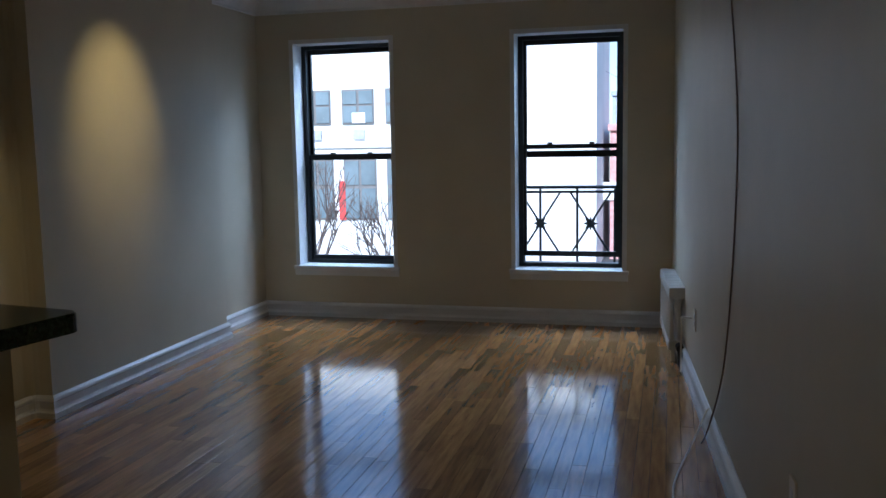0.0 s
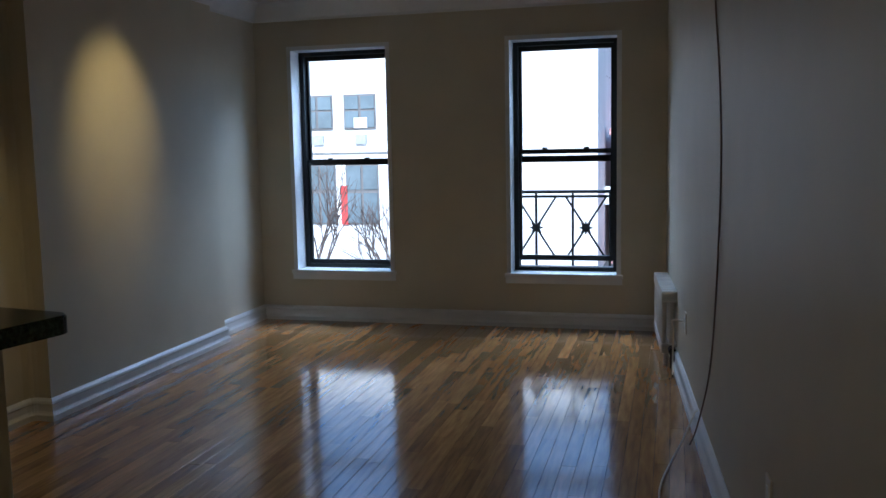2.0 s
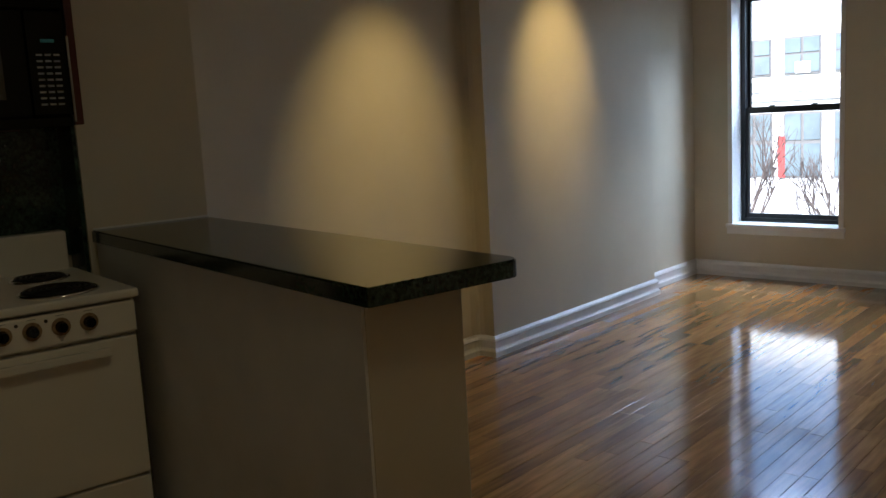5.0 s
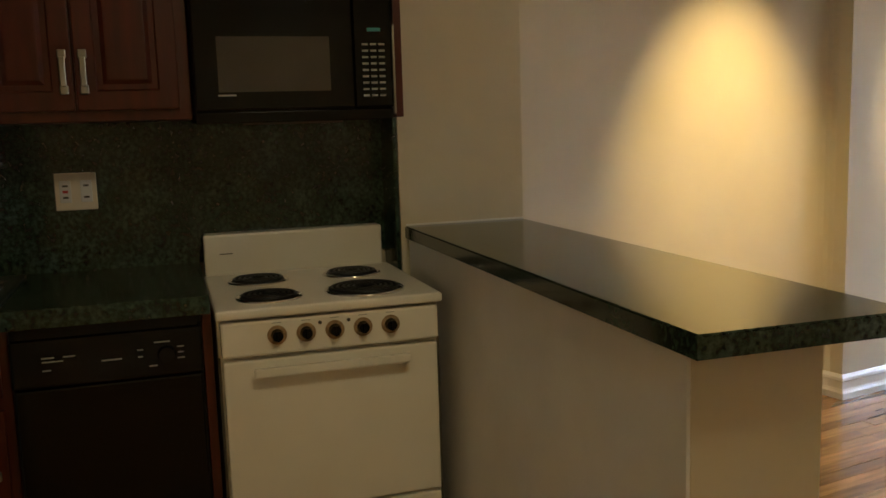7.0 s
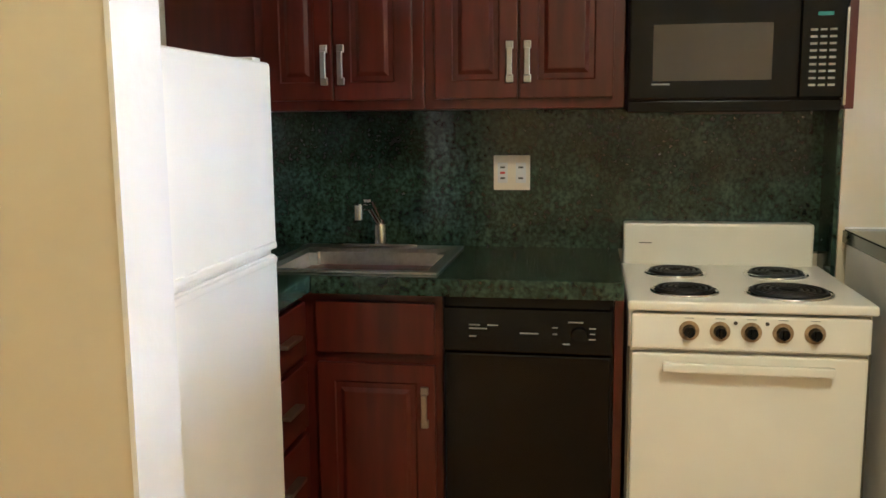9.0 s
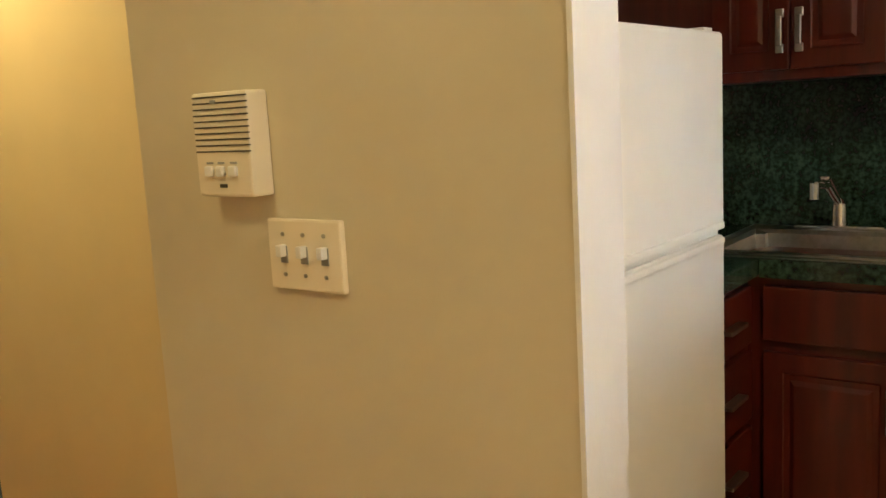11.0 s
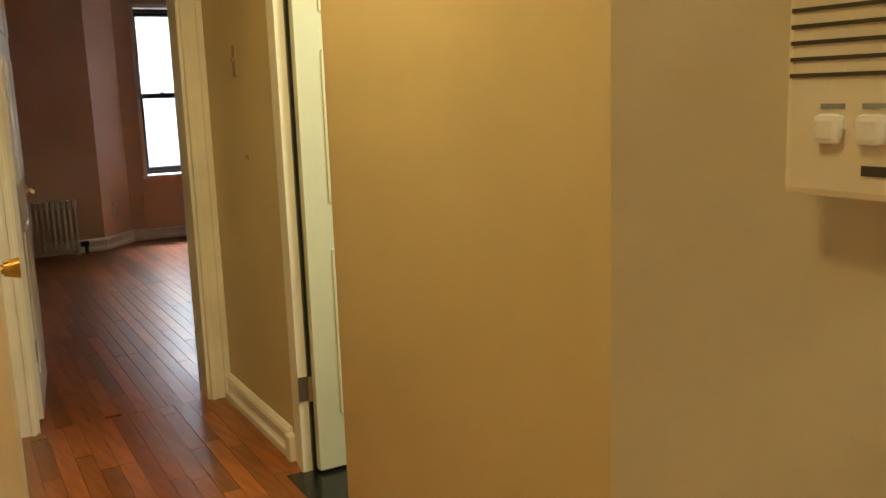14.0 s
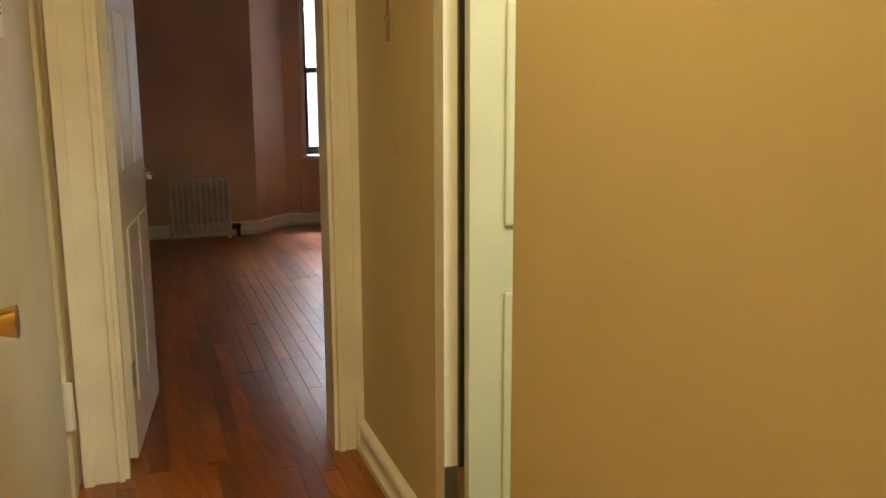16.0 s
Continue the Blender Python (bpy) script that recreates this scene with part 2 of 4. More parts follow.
setting("wall_west", prism([(-2.67, 6.1), (-2.67, 5.09), (-2.552, 5.09), (-2.54, 3.17), (-2.61, 3.17), (-2.637, 3.163), (-2.653, 3.145), (-2.66, 3.11), (-2.66, 1.1), (-3.0, 1.1), (-3.0, 6.1)], -0.1, 2.8), CREAM, "cream painted wall with shallow projecting chimney breast", "wall")
before = built()
setting("wall_kitchen_stub", box(-3.1, -2.376, 0.622, 1.057, -0.1, 2.8), CREAM, "cream painted wall pier behind the breakfast bar", "wall")
setting("wall_kitchen_back", box(-3.0, -2.56, -1.8, 0.62, -0.1, 2.8), CREAM, "cream painted kitchen wall above the cabinets", "wall")
settle(before, KITCHEN)
before = built()
bm = bx(bmesh.new(), -0.925, -0.8, -1.66, -0.755, -0.1, 2.8)
bx(bm, -3.1, -0.925, -1.66, -1.5, -0.1, 2.8)
setting("wall_intercom", bm, CREAM, "beige painted partition end beside the refrigerator", "wall")
setting("wall_hall_west", box(-1.36, -1.22, -3.32, -1.66, -0.1, 2.8), HALLP, "warm yellow painted hall wall", "wall")
bm = bx(bmesh.new(), -1.45, -1.335, -4.95, -3.95, -0.1, 2.8)
bx(bm, -1.36, -1.24, -3.95, -3.32, 2.05, 2.8)
setting("wall_hall_far", bm, HALLP, "yellow hall wall past the bathroom door", "wall")
bm = bx(bmesh.new(), -0.37, -0.2, -3.28, -3.2, -0.1, 2.8)
bx(bm, -0.37, -0.2, -4.95, -4.7, -0.1, 2.8)
bx(bm, -0.37, -0.2, -4.7, -3.28, 2.06, 2.8)
bx(bm, -0.32, -0.2, -4.7, -3.28, -0.1, 2.06)
setting("wall_hall_east", bm, HALLP, "yellow hall wall with the entry door", "wall")
setting("wall_entry", box(-0.2, 1.9, -3.35, -3.2, -0.1, 2.8), CREAM, "plain cream wall behind the entry", "wall")
bm = bx(bmesh.new(), -3.8, -1.245, -5.08, -4.95, -0.1, 2.8)
bx(bm, -0.515, 0.4, -5.08, -4.95, -0.1, 2.8)
bx(bm, -1.245, -0.515, -5.08, -4.95, 2.06, 2.8)
setting("wall_bedroom_door", bm, CREAM, "wall between hall and bedroom with door opening", "wall")
BW = (-2.02, -2.92)
bm = prism([(0.4, -9.64), (-1.556, -9.64), (-1.86, -9.98), (-1.86, -10.4), (0.4, -10.4)], -0.1, 2.8)
bx(bm, BW[0], -1.86, -10.3, -9.982, -0.1, 2.8), bx(bm, -3.9, BW[1], -10.3, -9.982, -0.1, 2.8)
bx(bm, BW[1], BW[0], -10.3, -9.982, -0.1, 0.61), bx(bm, BW[1], BW[0], -10.3, -9.982, 2.25, 2.8)
setting("wall_south", bm, PINK, "pinkish bedroom window wall with angled pier", "wall")
setting("wall_bedroom_west", box(-3.9, -3.75, -9.98, -5.08, -0.1, 2.8), PINK, "pinkish plain bedroom wall", "wall")
setting("wall_bedroom_east", box(-0.3, 0.4, -9.64, -5.08, -0.1, 2.8), PINK, "pinkish plain bedroom wall", "wall")
bm = bx(bmesh.new(), -2.9, -2.75, -4.7, -1.66, -0.1, 2.8)
bx(bm, -2.75, -1.45, -4.85, -4.7, -0.1, 2.8)
setting("wall_bathroom", bm, CREAM, "pale bathroom walls", "wall")
settle(before, HALL)
setting("ceiling", box(-6, 1.9, -10.8, 6.32, CEIL, CEIL + 0.2), CEILM, "white painted ceiling", "ceiling")
CROWN = [(0.0, 2.43), (0.012, 2.43), (0.016, 2.45), (0.05, 2.5), (0.085, 2.545), (0.1, 2.56), (0.1, CEIL - 0.001), (0.0, CEIL - 0.001)]
run([(rw(-3.7), -3.7), (rw(6), 6.0), (-2.67, 6.0), (-2.67, 5.09), (-2.552, 5.09), (-2.54, 3.17), (-2.66, 3.17), (-2.66, 1.155)], CROWN, TRIM, "crown_moulding", "white crown moulding below the ceiling", "moulding")
run([(rw(-3.7), -3.7), (rw(6), 6.0), (-2.67, 6.0), (-2.67, 5.09), (-2.552, 5.09), (-2.54, 3.17), (-2.61, 3.17), (-2.637, 3.163), (-2.653, 3.145), (-2.66, 3.11), (-2.66, 1.155)], BB, TRIM, "baseboard_living")
before = built()
run([(-1.335, -4.115), (-1.335, -4.95)], BB, CTRIM, "baseboard_hall", "cream painted baseboard in the hall")
run([(-1.22, -3.2), (-1.22, -3.318)], BB, HALLP, "baseboard_hall_near", "yellow painted baseboard by the bathroom door")
run([(-2.8, -9.98), (-1.86, -9.98), (-1.556, -9.64), (-0.3, -9.64), (-0.3, -5.08)], BB, CTRIM, "baseboard_bedroom", "painted bedroom baseboard")
settle(before, HALL)
setting("subfloor", box(-6, 1.9, -10.8, 6.0, -0.2, -0.02), SUBF, "dark floor base below the planks", "floor")
bm = bx(bmesh.new(), -2.75, -1.452, -4.7, -1.66, -0.03, 0.008)
bx(bm, -1.452, -1.245, -3.95, -3.322, -0.03, 0.008)
setting("bathroom_floor", bm, BLACKF, "glossy black tiled bathroom floor and threshold", "floor").matrix_basis = HALL

# ---- windows ----
def sash_window(name, w, z, yin, out, label, mid, gap=0.0):
    # out: +1 when the outside lies towards +y
    x0, x1 = w
    z0, z1 = z
    Y = lambda d: yin + out * d
    t = tagged(new(name), label, "window", kind="structure")
    j = 0.034
    for nm, b in (("jamb", (x0, x0 + j, z0, z1)), ("jamb", (x1 - j, x1, z0, z1)), ("head", (x0 + j, x1 - j, z1 - j, z1))):
        part(nm, box(b[0], b[1], Y(-0.006), Y(0.265), b[2], b[3]), TRIM, t, "white painted window reveal")
    part("window_sill", box(x0 - 0.015, x1 + 0.015, Y(-0.028), Y(0.265), z0 - 0.012, z0 + 0.02, 0.006), TRIM, t, "white painted sill")
    part("apron", box(x0 - 0.01, x1 + 0.01, Y(-0.012), Y(0), z0 - 0.06, z0 - 0.012, 0.003), TRIM if out > 0 else PINK, t)
    f = 0.036
    a, b = x0 + j, x1 - j
    bm = bx(bmesh.new(), a, a + f, Y(0.165), Y(0.262), z0 + 0.02, z1 - j)
    bx(bm, b - f, b, Y(0.165), Y(0.262), z0 + 0.02, z1 - j)
    bx(bm, a + f, b - f, Y(0.165), Y(0.262), z1 - j - 0.03, z1 - j)
    bx(bm, a + f, b - f, Y(0.165), Y(0.262), z0 + 0.02, z0 + 0.05)
    part("window_frame", bm, FRAME, t, "black window frame")
    a, b = a + f, b - f
    for nm, d, lo, hi in (("lower_sash", 0.18, z0 + 0.05 + gap, mid + gap), ("upper_sash", 0.217, mid - 0.045, z1 - j - 0.03)):
        s = 0.022
        bm = bx(bmesh.new(), a, a + s, Y(d), Y(d + 0.03), lo, hi)
        bx(bm, b - s, b, Y(d), Y(d + 0.03), lo, hi)
        bx(bm, a + s, b - s, Y(d), Y(d + 0.03), lo, lo + (0.05 if nm == "upper_sash" else 0.035))
        bx(bm, a + s, b - s, Y(d), Y(d + 0.03), hi - 0.035, hi)
        sh = part(nm, bm, FRAME, t, "black sash rails")
        g = part("pane", box(a + s, b - s, Y(d + 0.012), Y(d + 0.016), lo + 0.03, hi - 0.03), gl, sh, "clear glass")
        g.visible_shadow = False
    for k in (0.28, 0.72):
        part("sash_lock", box(a + (b - a) * k - 0.02, a + (b - a) * k + 0.02, Y(0.175), Y(0.205), mid + gap, mid + gap + 0.016, 0.004), FRAME, t)
    return t

sash_window("window_1", W1, WZ, FY, 1, "black double-hung window in a white reveal", 1.315)
sash_window("window_2", W2, WZ, FY, 1, "black double-hung window raised slightly, white reveal", 1.315, 0.055)
before = built()
sash_window("window_3", (BW[1], BW[0]), (0.61, 2.25), -9.98, -1, "black double-hung bedroom window with deep white reveal", 1.41)
part("panel", box(BW[1] + 0.02, BW[0] + 0.03, -9.98, -9.965, 0.1, 0.47, 0.004), PINK, bpy.data.objects["window_3"], "painted panel below the sill")
settle(before, HALL)

# ---- living room things ----
def radiator(name, label, n, pitch, depth, height, legs=0.07):
    t = thing(name, label, "radiator")
    for i in range(n):
        x = i * pitch
        bm = bmesh.new()
        for k in range(3):
            y = (k + 0.5) * depth / 3
            cyl((x, y, legs + 0.03), (x, y, height - 0.035), depth * 0.11, 10, bm=bm)
        for z0, z1 in ((legs, legs + 0.065), (height - 0.075, height)):
            b2 = box(x - pitch * 0.44, x + pitch * 0.44, 0.004, depth - 0.004, z0, z1, 0.012, seg=2)
            tmp = bpy.data.meshes.new("tmp")
            b2.to_mesh(tmp), b2.free()
            bm.from_mesh(tmp)
            bpy.data.meshes.remove(tmp)
        part("section", bm, RADP, t, smooth=False)
        if i in (0, n - 1):
            for y in (depth * 0.25, depth * 0.75):
                part("foot", cyl((x, y, 0), (x, y, legs + 0.02), 0.014, 10), RADP, t)
    part("connecting_pipe", cyl((-0.02, depth / 2, legs + 0.035), (n * pitch, depth / 2, legs + 0.035), 0.016, 12), RADP, t)
    v = part("valve", cyl((n * pitch - pitch / 2, depth / 2, legs + 0.035), (n * pitch + 0.05, depth / 2, legs + 0.035), 0.024, 12), IRON, t, "dark iron valve")
    part("riser", cyl((n * pitch + 0.03, depth / 2, 0), (n * pitch + 0.03, depth / 2, legs + 0.035), 0.016, 12), IRON, v)
    return t

r = radiator("cast_iron_radiator", "white painted cast-iron column radiator against the side wall", 12, 0.072, 0.14, 0.475)
r.matrix_world = pose(0.515, 5.76, 0.0, 0, 0, -85.8 - 0)

r = radiator("cast_iron_radiator", "pale painted cast-iron radiator under the bedroom wall", 11, 0.046, 0.12, 0.5, 0.06)
r.matrix_world = HALL @ pose(-0.84, -9.47, 0.0, 0, 0, 180)

def tube(name, pts, r, material, label, category):
    c = bpy.data.curves.new(name, "CURVE")
    c.dimensions, c.bevel_depth, c.bevel_resolution = "3D", r, 3
    s = c.splines.new("NURBS")
    s.points.add(len(pts) - 1)
    for q, p in zip(s.points, pts):
        q.co = (*p, 1)
    s.use_endpoint_u, s.order_u = True, 4
    tmp = new(name, c)
    me = bpy.data.meshes.new_from_object(tmp.evaluated_get(bpy.context.evaluated_depsgraph_get()))
    bpy.data.objects.remove(tmp)
    me.materials.clear()
    me.materials.append(material)
    return tagged(new(name, me), label, category)

def on_east(y, z, o=0.008):
    return (rw(y) - o, y, z)

tube("hanging_cable", [on_east(3.15, CEIL - 0.001), on_east(3.2, 2.2), on_east(3.13, 1.95), on_east(2.98, 1.75), on_east(2.84, 1.42), on_east(2.86, 1.15), on_east(2.95, 0.75), on_east(3.1, 0.4), on_east(3.3, 0.16, 0.03), on_east(3.35, 0.06, 0.045), on_east(3.4, 0.006, 0.06)], 0.0038, CABLE, "thin brown cable hanging down the side wall", "cable")
tube("loose_cable", [on_east(3.55, 0.125, 0.012), on_east(3.5, 0.135, 0.03), on_east(3.42, 0.09, 0.06), on_east(3.3, 0.012, 0.12), on_east(3.0, 0.007, 0.2), on_east(2.7, 0.007, 0.26), on_east(2.3, 0.007, 0.22)], 0.004, PLATE, "pale loose cable lying from baseboard to floor", "cable")

def plate(name, w, h, label, category, mtx, kind):
    # lies in its own xz plane and faces -y
    t = thing(name, label, category)
    part("cover_plate", box(-w / 2, w / 2, -0.007, 0, -h / 2, h / 2, 0.003), PLATE, t)
    if kind == "duplex":
        for z in (0.02, -0.02):
            part("socket", box(-0.015, 0.015, -0.01, -0.006, z - 0.013, z + 0.013, 0.003), TRIM, t)
    if kind == "double":
        for x in (-w / 4, w / 4):
            part("socket_insert", box(x - 0.017, x + 0.017, -0.01, -0.006, -0.034, 0.034, 0.002), TRIM, t)
            for z in (0.018, -0.018):
                part("slot", box(x - 0.008, x + 0.008, -0.0115, -0.0095, z - 0.003, z + 0.003), DARKP, t)
        part("test_button", box(-w / 4 - 0.008, -w / 4 + 0.008, -0.0115, -0.0095, -0.004, 0.004), FRED, t, "small red test button")
    if kind == "single":
        part("toggle", box(-0.005, 0.005, -0.02, -0.006, -0.004, 0.014, 0.002), TRIM, t)
    t.matrix_world = mtx
    return t

plate("wall_outlet", 0.075, 0.12, "ivory outlet plate with plug on the side wall", "outlet", pose(rw(4.31), 4.31, 0.40, 0, 0, -94.2 + 180 + 0), "duplex").rotation_euler.z = radians(94.2 + 180)
plate("wall_outlet", 0.075, 0.12, "ivory outlet plate low on the side wall", "outlet", pose(rw(1.76), 1.76, 0.42, 0, 0, 94.2 + 180), "duplex")
tube("plug_cord", [on_east(4.31, 0.41, 0.02), on_east(4.33, 0.41, 0.07), on_east(4.5, 0.38, 0.07), on_east(4.66, 0.3, 0.04), on_east(4.74, 0.2, 0.04), on_east(4.72, 0.1, 0.04), on_east(4.6, 0.03, 0.05)], 0.005, PLATE, "short pale cord plugged into the outlet", "cord")

for sx, sy, tx, tz, cone in SPOTS:
    t = thing("recessed_downlight", "round white recessed ceiling downlight", "light", "downlights")
    part("trim_ring", ring((sx, sy, CEIL - 0.004), (0, 0, 1), 0.06, 0.01), TRIM, t, smooth=True)
# discs out of view, made up to go with the four area lamps
for nm, x, y, s in (("kitchen", -0.3, 0.2, 0.17), ("hall", -1.267, -2.976, 0.15), ("entry", 0.2, -1.6, 0.15), ("bathroom", -2.368, -2.885, 0.17)):
    t = thing("unseen_ceiling_disc", "flat round ceiling disc added out of view at a lamp", "light", "ceiling lights")
    part("base", cyl((x, y, CEIL - 0.03), (x, y, CEIL), s + 0.03, 32), TRIM, t)

# ---- outside ----
setting("ground", box(-80, 80, 6.4, 120, -4.2, -4.0), ASPH, "grey street surface below", "ground")
t = thing("fire_escape_railing", "black iron fire-escape railing with star lattice", "railing")
ry = 6.75
for z in (0.97, 1.01, 0.44, 0.36):
    part("rail", cyl((-1.1, ry, z), (0.8, ry, z), 0.014 if z != 0.97 else 0.011, 10), IRON, t)
for i in range(7):
    x = -1.1 + i * 0.31
    part("post", box(x - 0.01, x + 0.01, ry - 0.01, ry + 0.01, 0.2, 1.0), IRON, t)
for i in range(5):
    c = (-0.9 + i * 0.42, ry, 0.705)
    for sgn in (1, -1):
        part("diagonal_bar", cyl((c[0] - 0.17, ry, c[2] - sgn * 0.265), (c[0] + 0.17, ry, c[2] + sgn * 0.265), 0.009, 8), IRON, t)
    bm = bmesh.new()
    vs = []
    for k in range(16):
        rr = 0.062 if k % 2 == 0 else 0.032
        vs.append(bm.verts.new((c[0] + rr * math.cos(k * math.pi / 8), ry - 0.012, c[2] + rr * math.sin(k * math.pi / 8))))
    f = bm.faces.new(vs)
    e = bmesh.ops.extrude_face_region(bm, geom=[f])
    bmesh.ops.translate(bm, vec=(0, 0.024, 0), verts=[v for v in e["geom"] if isinstance(v, bmesh.types.BMVert)])
    part("star", bm, IRON, t, "cast star rosette")
part("platform", box(-1.2, 0.9, 6.36, 6.8, 0.1, 0.14), IRON, t)
for x in (-1.1, 0.76):
    part("bracket", box(x - 0.015, x + 0.015, 6.32, 6.8, 0.02, 0.1), IRON, t)
    part("post", box(x - 0.01, x + 0.01, 6.78, 6.8, 0.1, 0.36), IRON, t)

def facade(name, x0, x1, y, z1, material, label, wins, extra=()):
    t = thing(name, label, "building")
    part("wall", box(x0, x1, y, y + 8, -4.0, z1), material, t)
    part("roof_parapet", box(x0 - 0.1, x1 + 0.1, y - 0.15, y + 0.4, z1, z1 + 0.3, 0.03), material, t)
    for (a, b, c, d) in wins:
        w = part("window", box(a, b, y - 0.06, y + 0.02, c, d), FFRAME, t)
        for s in (0, 1):
            h = (b - a) / 2
            part("pane", box(a + s * h + 0.07, a + s * h + h - 0.05, y - 0.1, y - 0.06, c + 0.08, c + (d - c) * 0.52), FWIN, w)
            part("pane", box(a + s * h + 0.07, a + s * h + h - 0.05, y - 0.1, y - 0.06, c + (d - c) * 0.58, d - 0.08), FWIN, w)
    for nm, m, (a, b, c, d) in extra:
        part(nm, box(a, b, y - 0.12, y + 0.02, c, d), m, t)
    return t

D = 36.0
wins, ex = [], []
for i in range(-3, 4):
    x = -15.2 + i * 1.98
    wins.append((x, x + 1.45, 2.25, 3.75))
    wins.append((x, x + 1.45, 5.9, 7.4))
    wins.append((x, x + 1.5, -1.9, 0.75))
    ex.append(("vent_grille", FGREY, (x + 0.5, x + 1.0, 1.6, 2.02)))
ex.append(("air_conditioner", FACADE, (-12.75, -12.15, 2.3, 2.75)))
ex.append(("red_column", FRED, (-13.45, -13.15, -1.9, -0.2)))
ex.append(("ledge", FACADE, (-24, -2.3, 1.25, 1.4)))
facade("apartment_building", -24, -2.3, D, 9.5, FACADE, "pale apartment building across the street", wins, ex)
facade("red_building", -2.0, 4.0, D + 4, 1.8, PALEBRICK, "low red building down the street", [(-1.6 + i * 2, -0.6 + i * 2, -0.3, 1.1) for i in range(3)], [("white_band", FACADE, (-2.3, 4, -1.3, -0.5))])
facade("grey_building", -3.0, 9.0, D + 22, 4.2, FGREY, "grey stone building in the distance", [(-2.4 + i * 2.2, -1.5 + i * 2.2, 1.4 + k * 1.4, 2.3 + k * 1.4) for i in range(5) for k in range(2)])

def bare_tree(x, y, z, h, seed):
    rng = random.Random(seed)
    t = thing("bare_tree", "leafless street tree with thin twigs", "tree", "bare street trees")
    part("trunk", cyl((x, y, -4), (x, y, z), 0.12, 10, 0.08), BARK, t)
    bm = bmesh.new()
    def grow(p, d, length, r, depth):
        q = p + d * length
        cyl(p, q, r, 5, r * 0.65, bm)
        if depth:
            for k in range(3 if depth > 1 else 2):
                nd = (d + Vector((rng.uniform(-0.7, 0.7), rng.uniform(-0.5, 0.5), rng.uniform(-0.15, 0.6)))).normalized()
                grow(p + d * length * rng.uniform(0.55, 1.0), nd, length * rng.uniform(0.55, 0.85), r * 0.6, depth - 1)
    for k in range(4):
        grow(Vector((x, y, z - 0.1)), Vector((rng.uniform(-0.6, 0.6), rng.uniform(-0.4, 0.4), 1)).normalized(), h * 0.33, 0.045, 4)
    part("crown", bm, BARK, t, "thin bare branches")

bare_tree(-8.4, 20.0, -2.6, 4.6, 3)
bare_tree(-6.4, 22.0, -3.0, 4.2, 8)
bare_tree(1.2, 24.0, -1.0, 7.5, 5)
before = built()
bm = bx(bmesh.new(), -7, 3, -13.3, -13.0, -4, 12)
# unseen walls at the sides and above the house, added to darken the court
bx(bm, -7.3, -7, -13.3, -10.6, -4, 12), bx(bm, 3, 3.3, -13.3, -10.6, -4, 12)
bx(bm, -7, 3, -10.6, -10.42, 2.86, 12), bx(bm, -7, 3, -10.6, -10.42, -4, -0.25)
bx(bm, -7, -3.92, -10.6, -10.42, -0.25, 2.86), bx(bm, 0.42, 3, -10.6, -10.42, -0.25, 2.86)
setting("court_wall_and_sky_blocks", bm, BRICKW, "pale painted brick court wall, with unseen walls added to block sky light", "wall")
setting("court_ground", box(-7, 3, -13.0, -10.6, -4.2, -4.0), ASPH, "grey court paving below", "ground")
settle(before, HALL)

# ---- kitchen ----
KX = -2.56
before = built()
setting("backsplash", box(KX, KX + 0.012, -1.498, 0.608, 0.97, 1.44), GRANITE, "polished dark green stone backsplash", "backsplash")
setting("backsplash_return", box(KX + 0.012, -2.385, 0.608, 0.621, 0.9, 1.44), GRANITE, "polished green stone side splash", "backsplash")

def bar_handle(parent, y, z0, z1, x, axis="z"):
    # satin bow handle standing off a front that faces +x
    bm = bmesh.new()
    L = z1 - z0
    for k, (a, b, d, w) in enumerate(((0, 0.2, 0.012, 0.011), (0.2, 0.8, 0.022, 0.008), (0.8, 1, 0.012, 0.011))):
        if axis == "z":
            bx(bm, x, x + d, y - w, y + w, z0 + a * L, z0 + b * L) if k != 1 else bx(bm, x + 0.01, x + d, y - w, y + w, z0 + a * L - 0.004, z0 + b * L + 0.004)
    bmesh.ops.bevel(bm, geom=bm.edges[:], offset=0.002, segments=1, affect="EDGES")
    return part("handle", bm, NICKEL, parent, "satin nickel bow handle")

def panel_door(parent, name, y0, y1, z0, z1, x, label=""):
    bm = box(x, x + 0.02, y0, y1, z0, z1, 0.004)
    d = part(name, bm, CHERRY, parent, label)
    w = 0.052
    if y1 - y0 > 0.16 and z1 - z0 > 0.2:
        bm = bmesh.new()
        outer = [(y0 + w, z0 + w), (y1 - w, z0 + w), (y1 - w, z1 - w), (y0 + w, z1 - w)]
        loops = []
        for ins, xx in ((0, 0.0205), (0.008, 0.014), (0.014, 0.014), (0.03, 0.024), (0.034, 0.0245)):
            loops.append([bm.verts.new((x + xx, y0 + w + ins if i in (0, 3) else y1 - w - ins, z0 + w + ins if i < 2 else z1 - w - ins)) for i in range(4)])
        for a, b in zip(loops, loops[1:]):
            for i in range(4):
                bm.faces.new((a[i], a[(i + 1) % 4], b[(i + 1) % 4], b[i]))
        bm.faces.new(loops[-1])
        bmesh.ops.translate(bm, vec=(0.003, 0, 0), verts=bm.verts[:])
        bmesh.ops.recalc_face_normals(bm, faces=bm.faces[:])
        part("raised_panel", bm, CHERRY, d, "raised cherry panel")
    return d

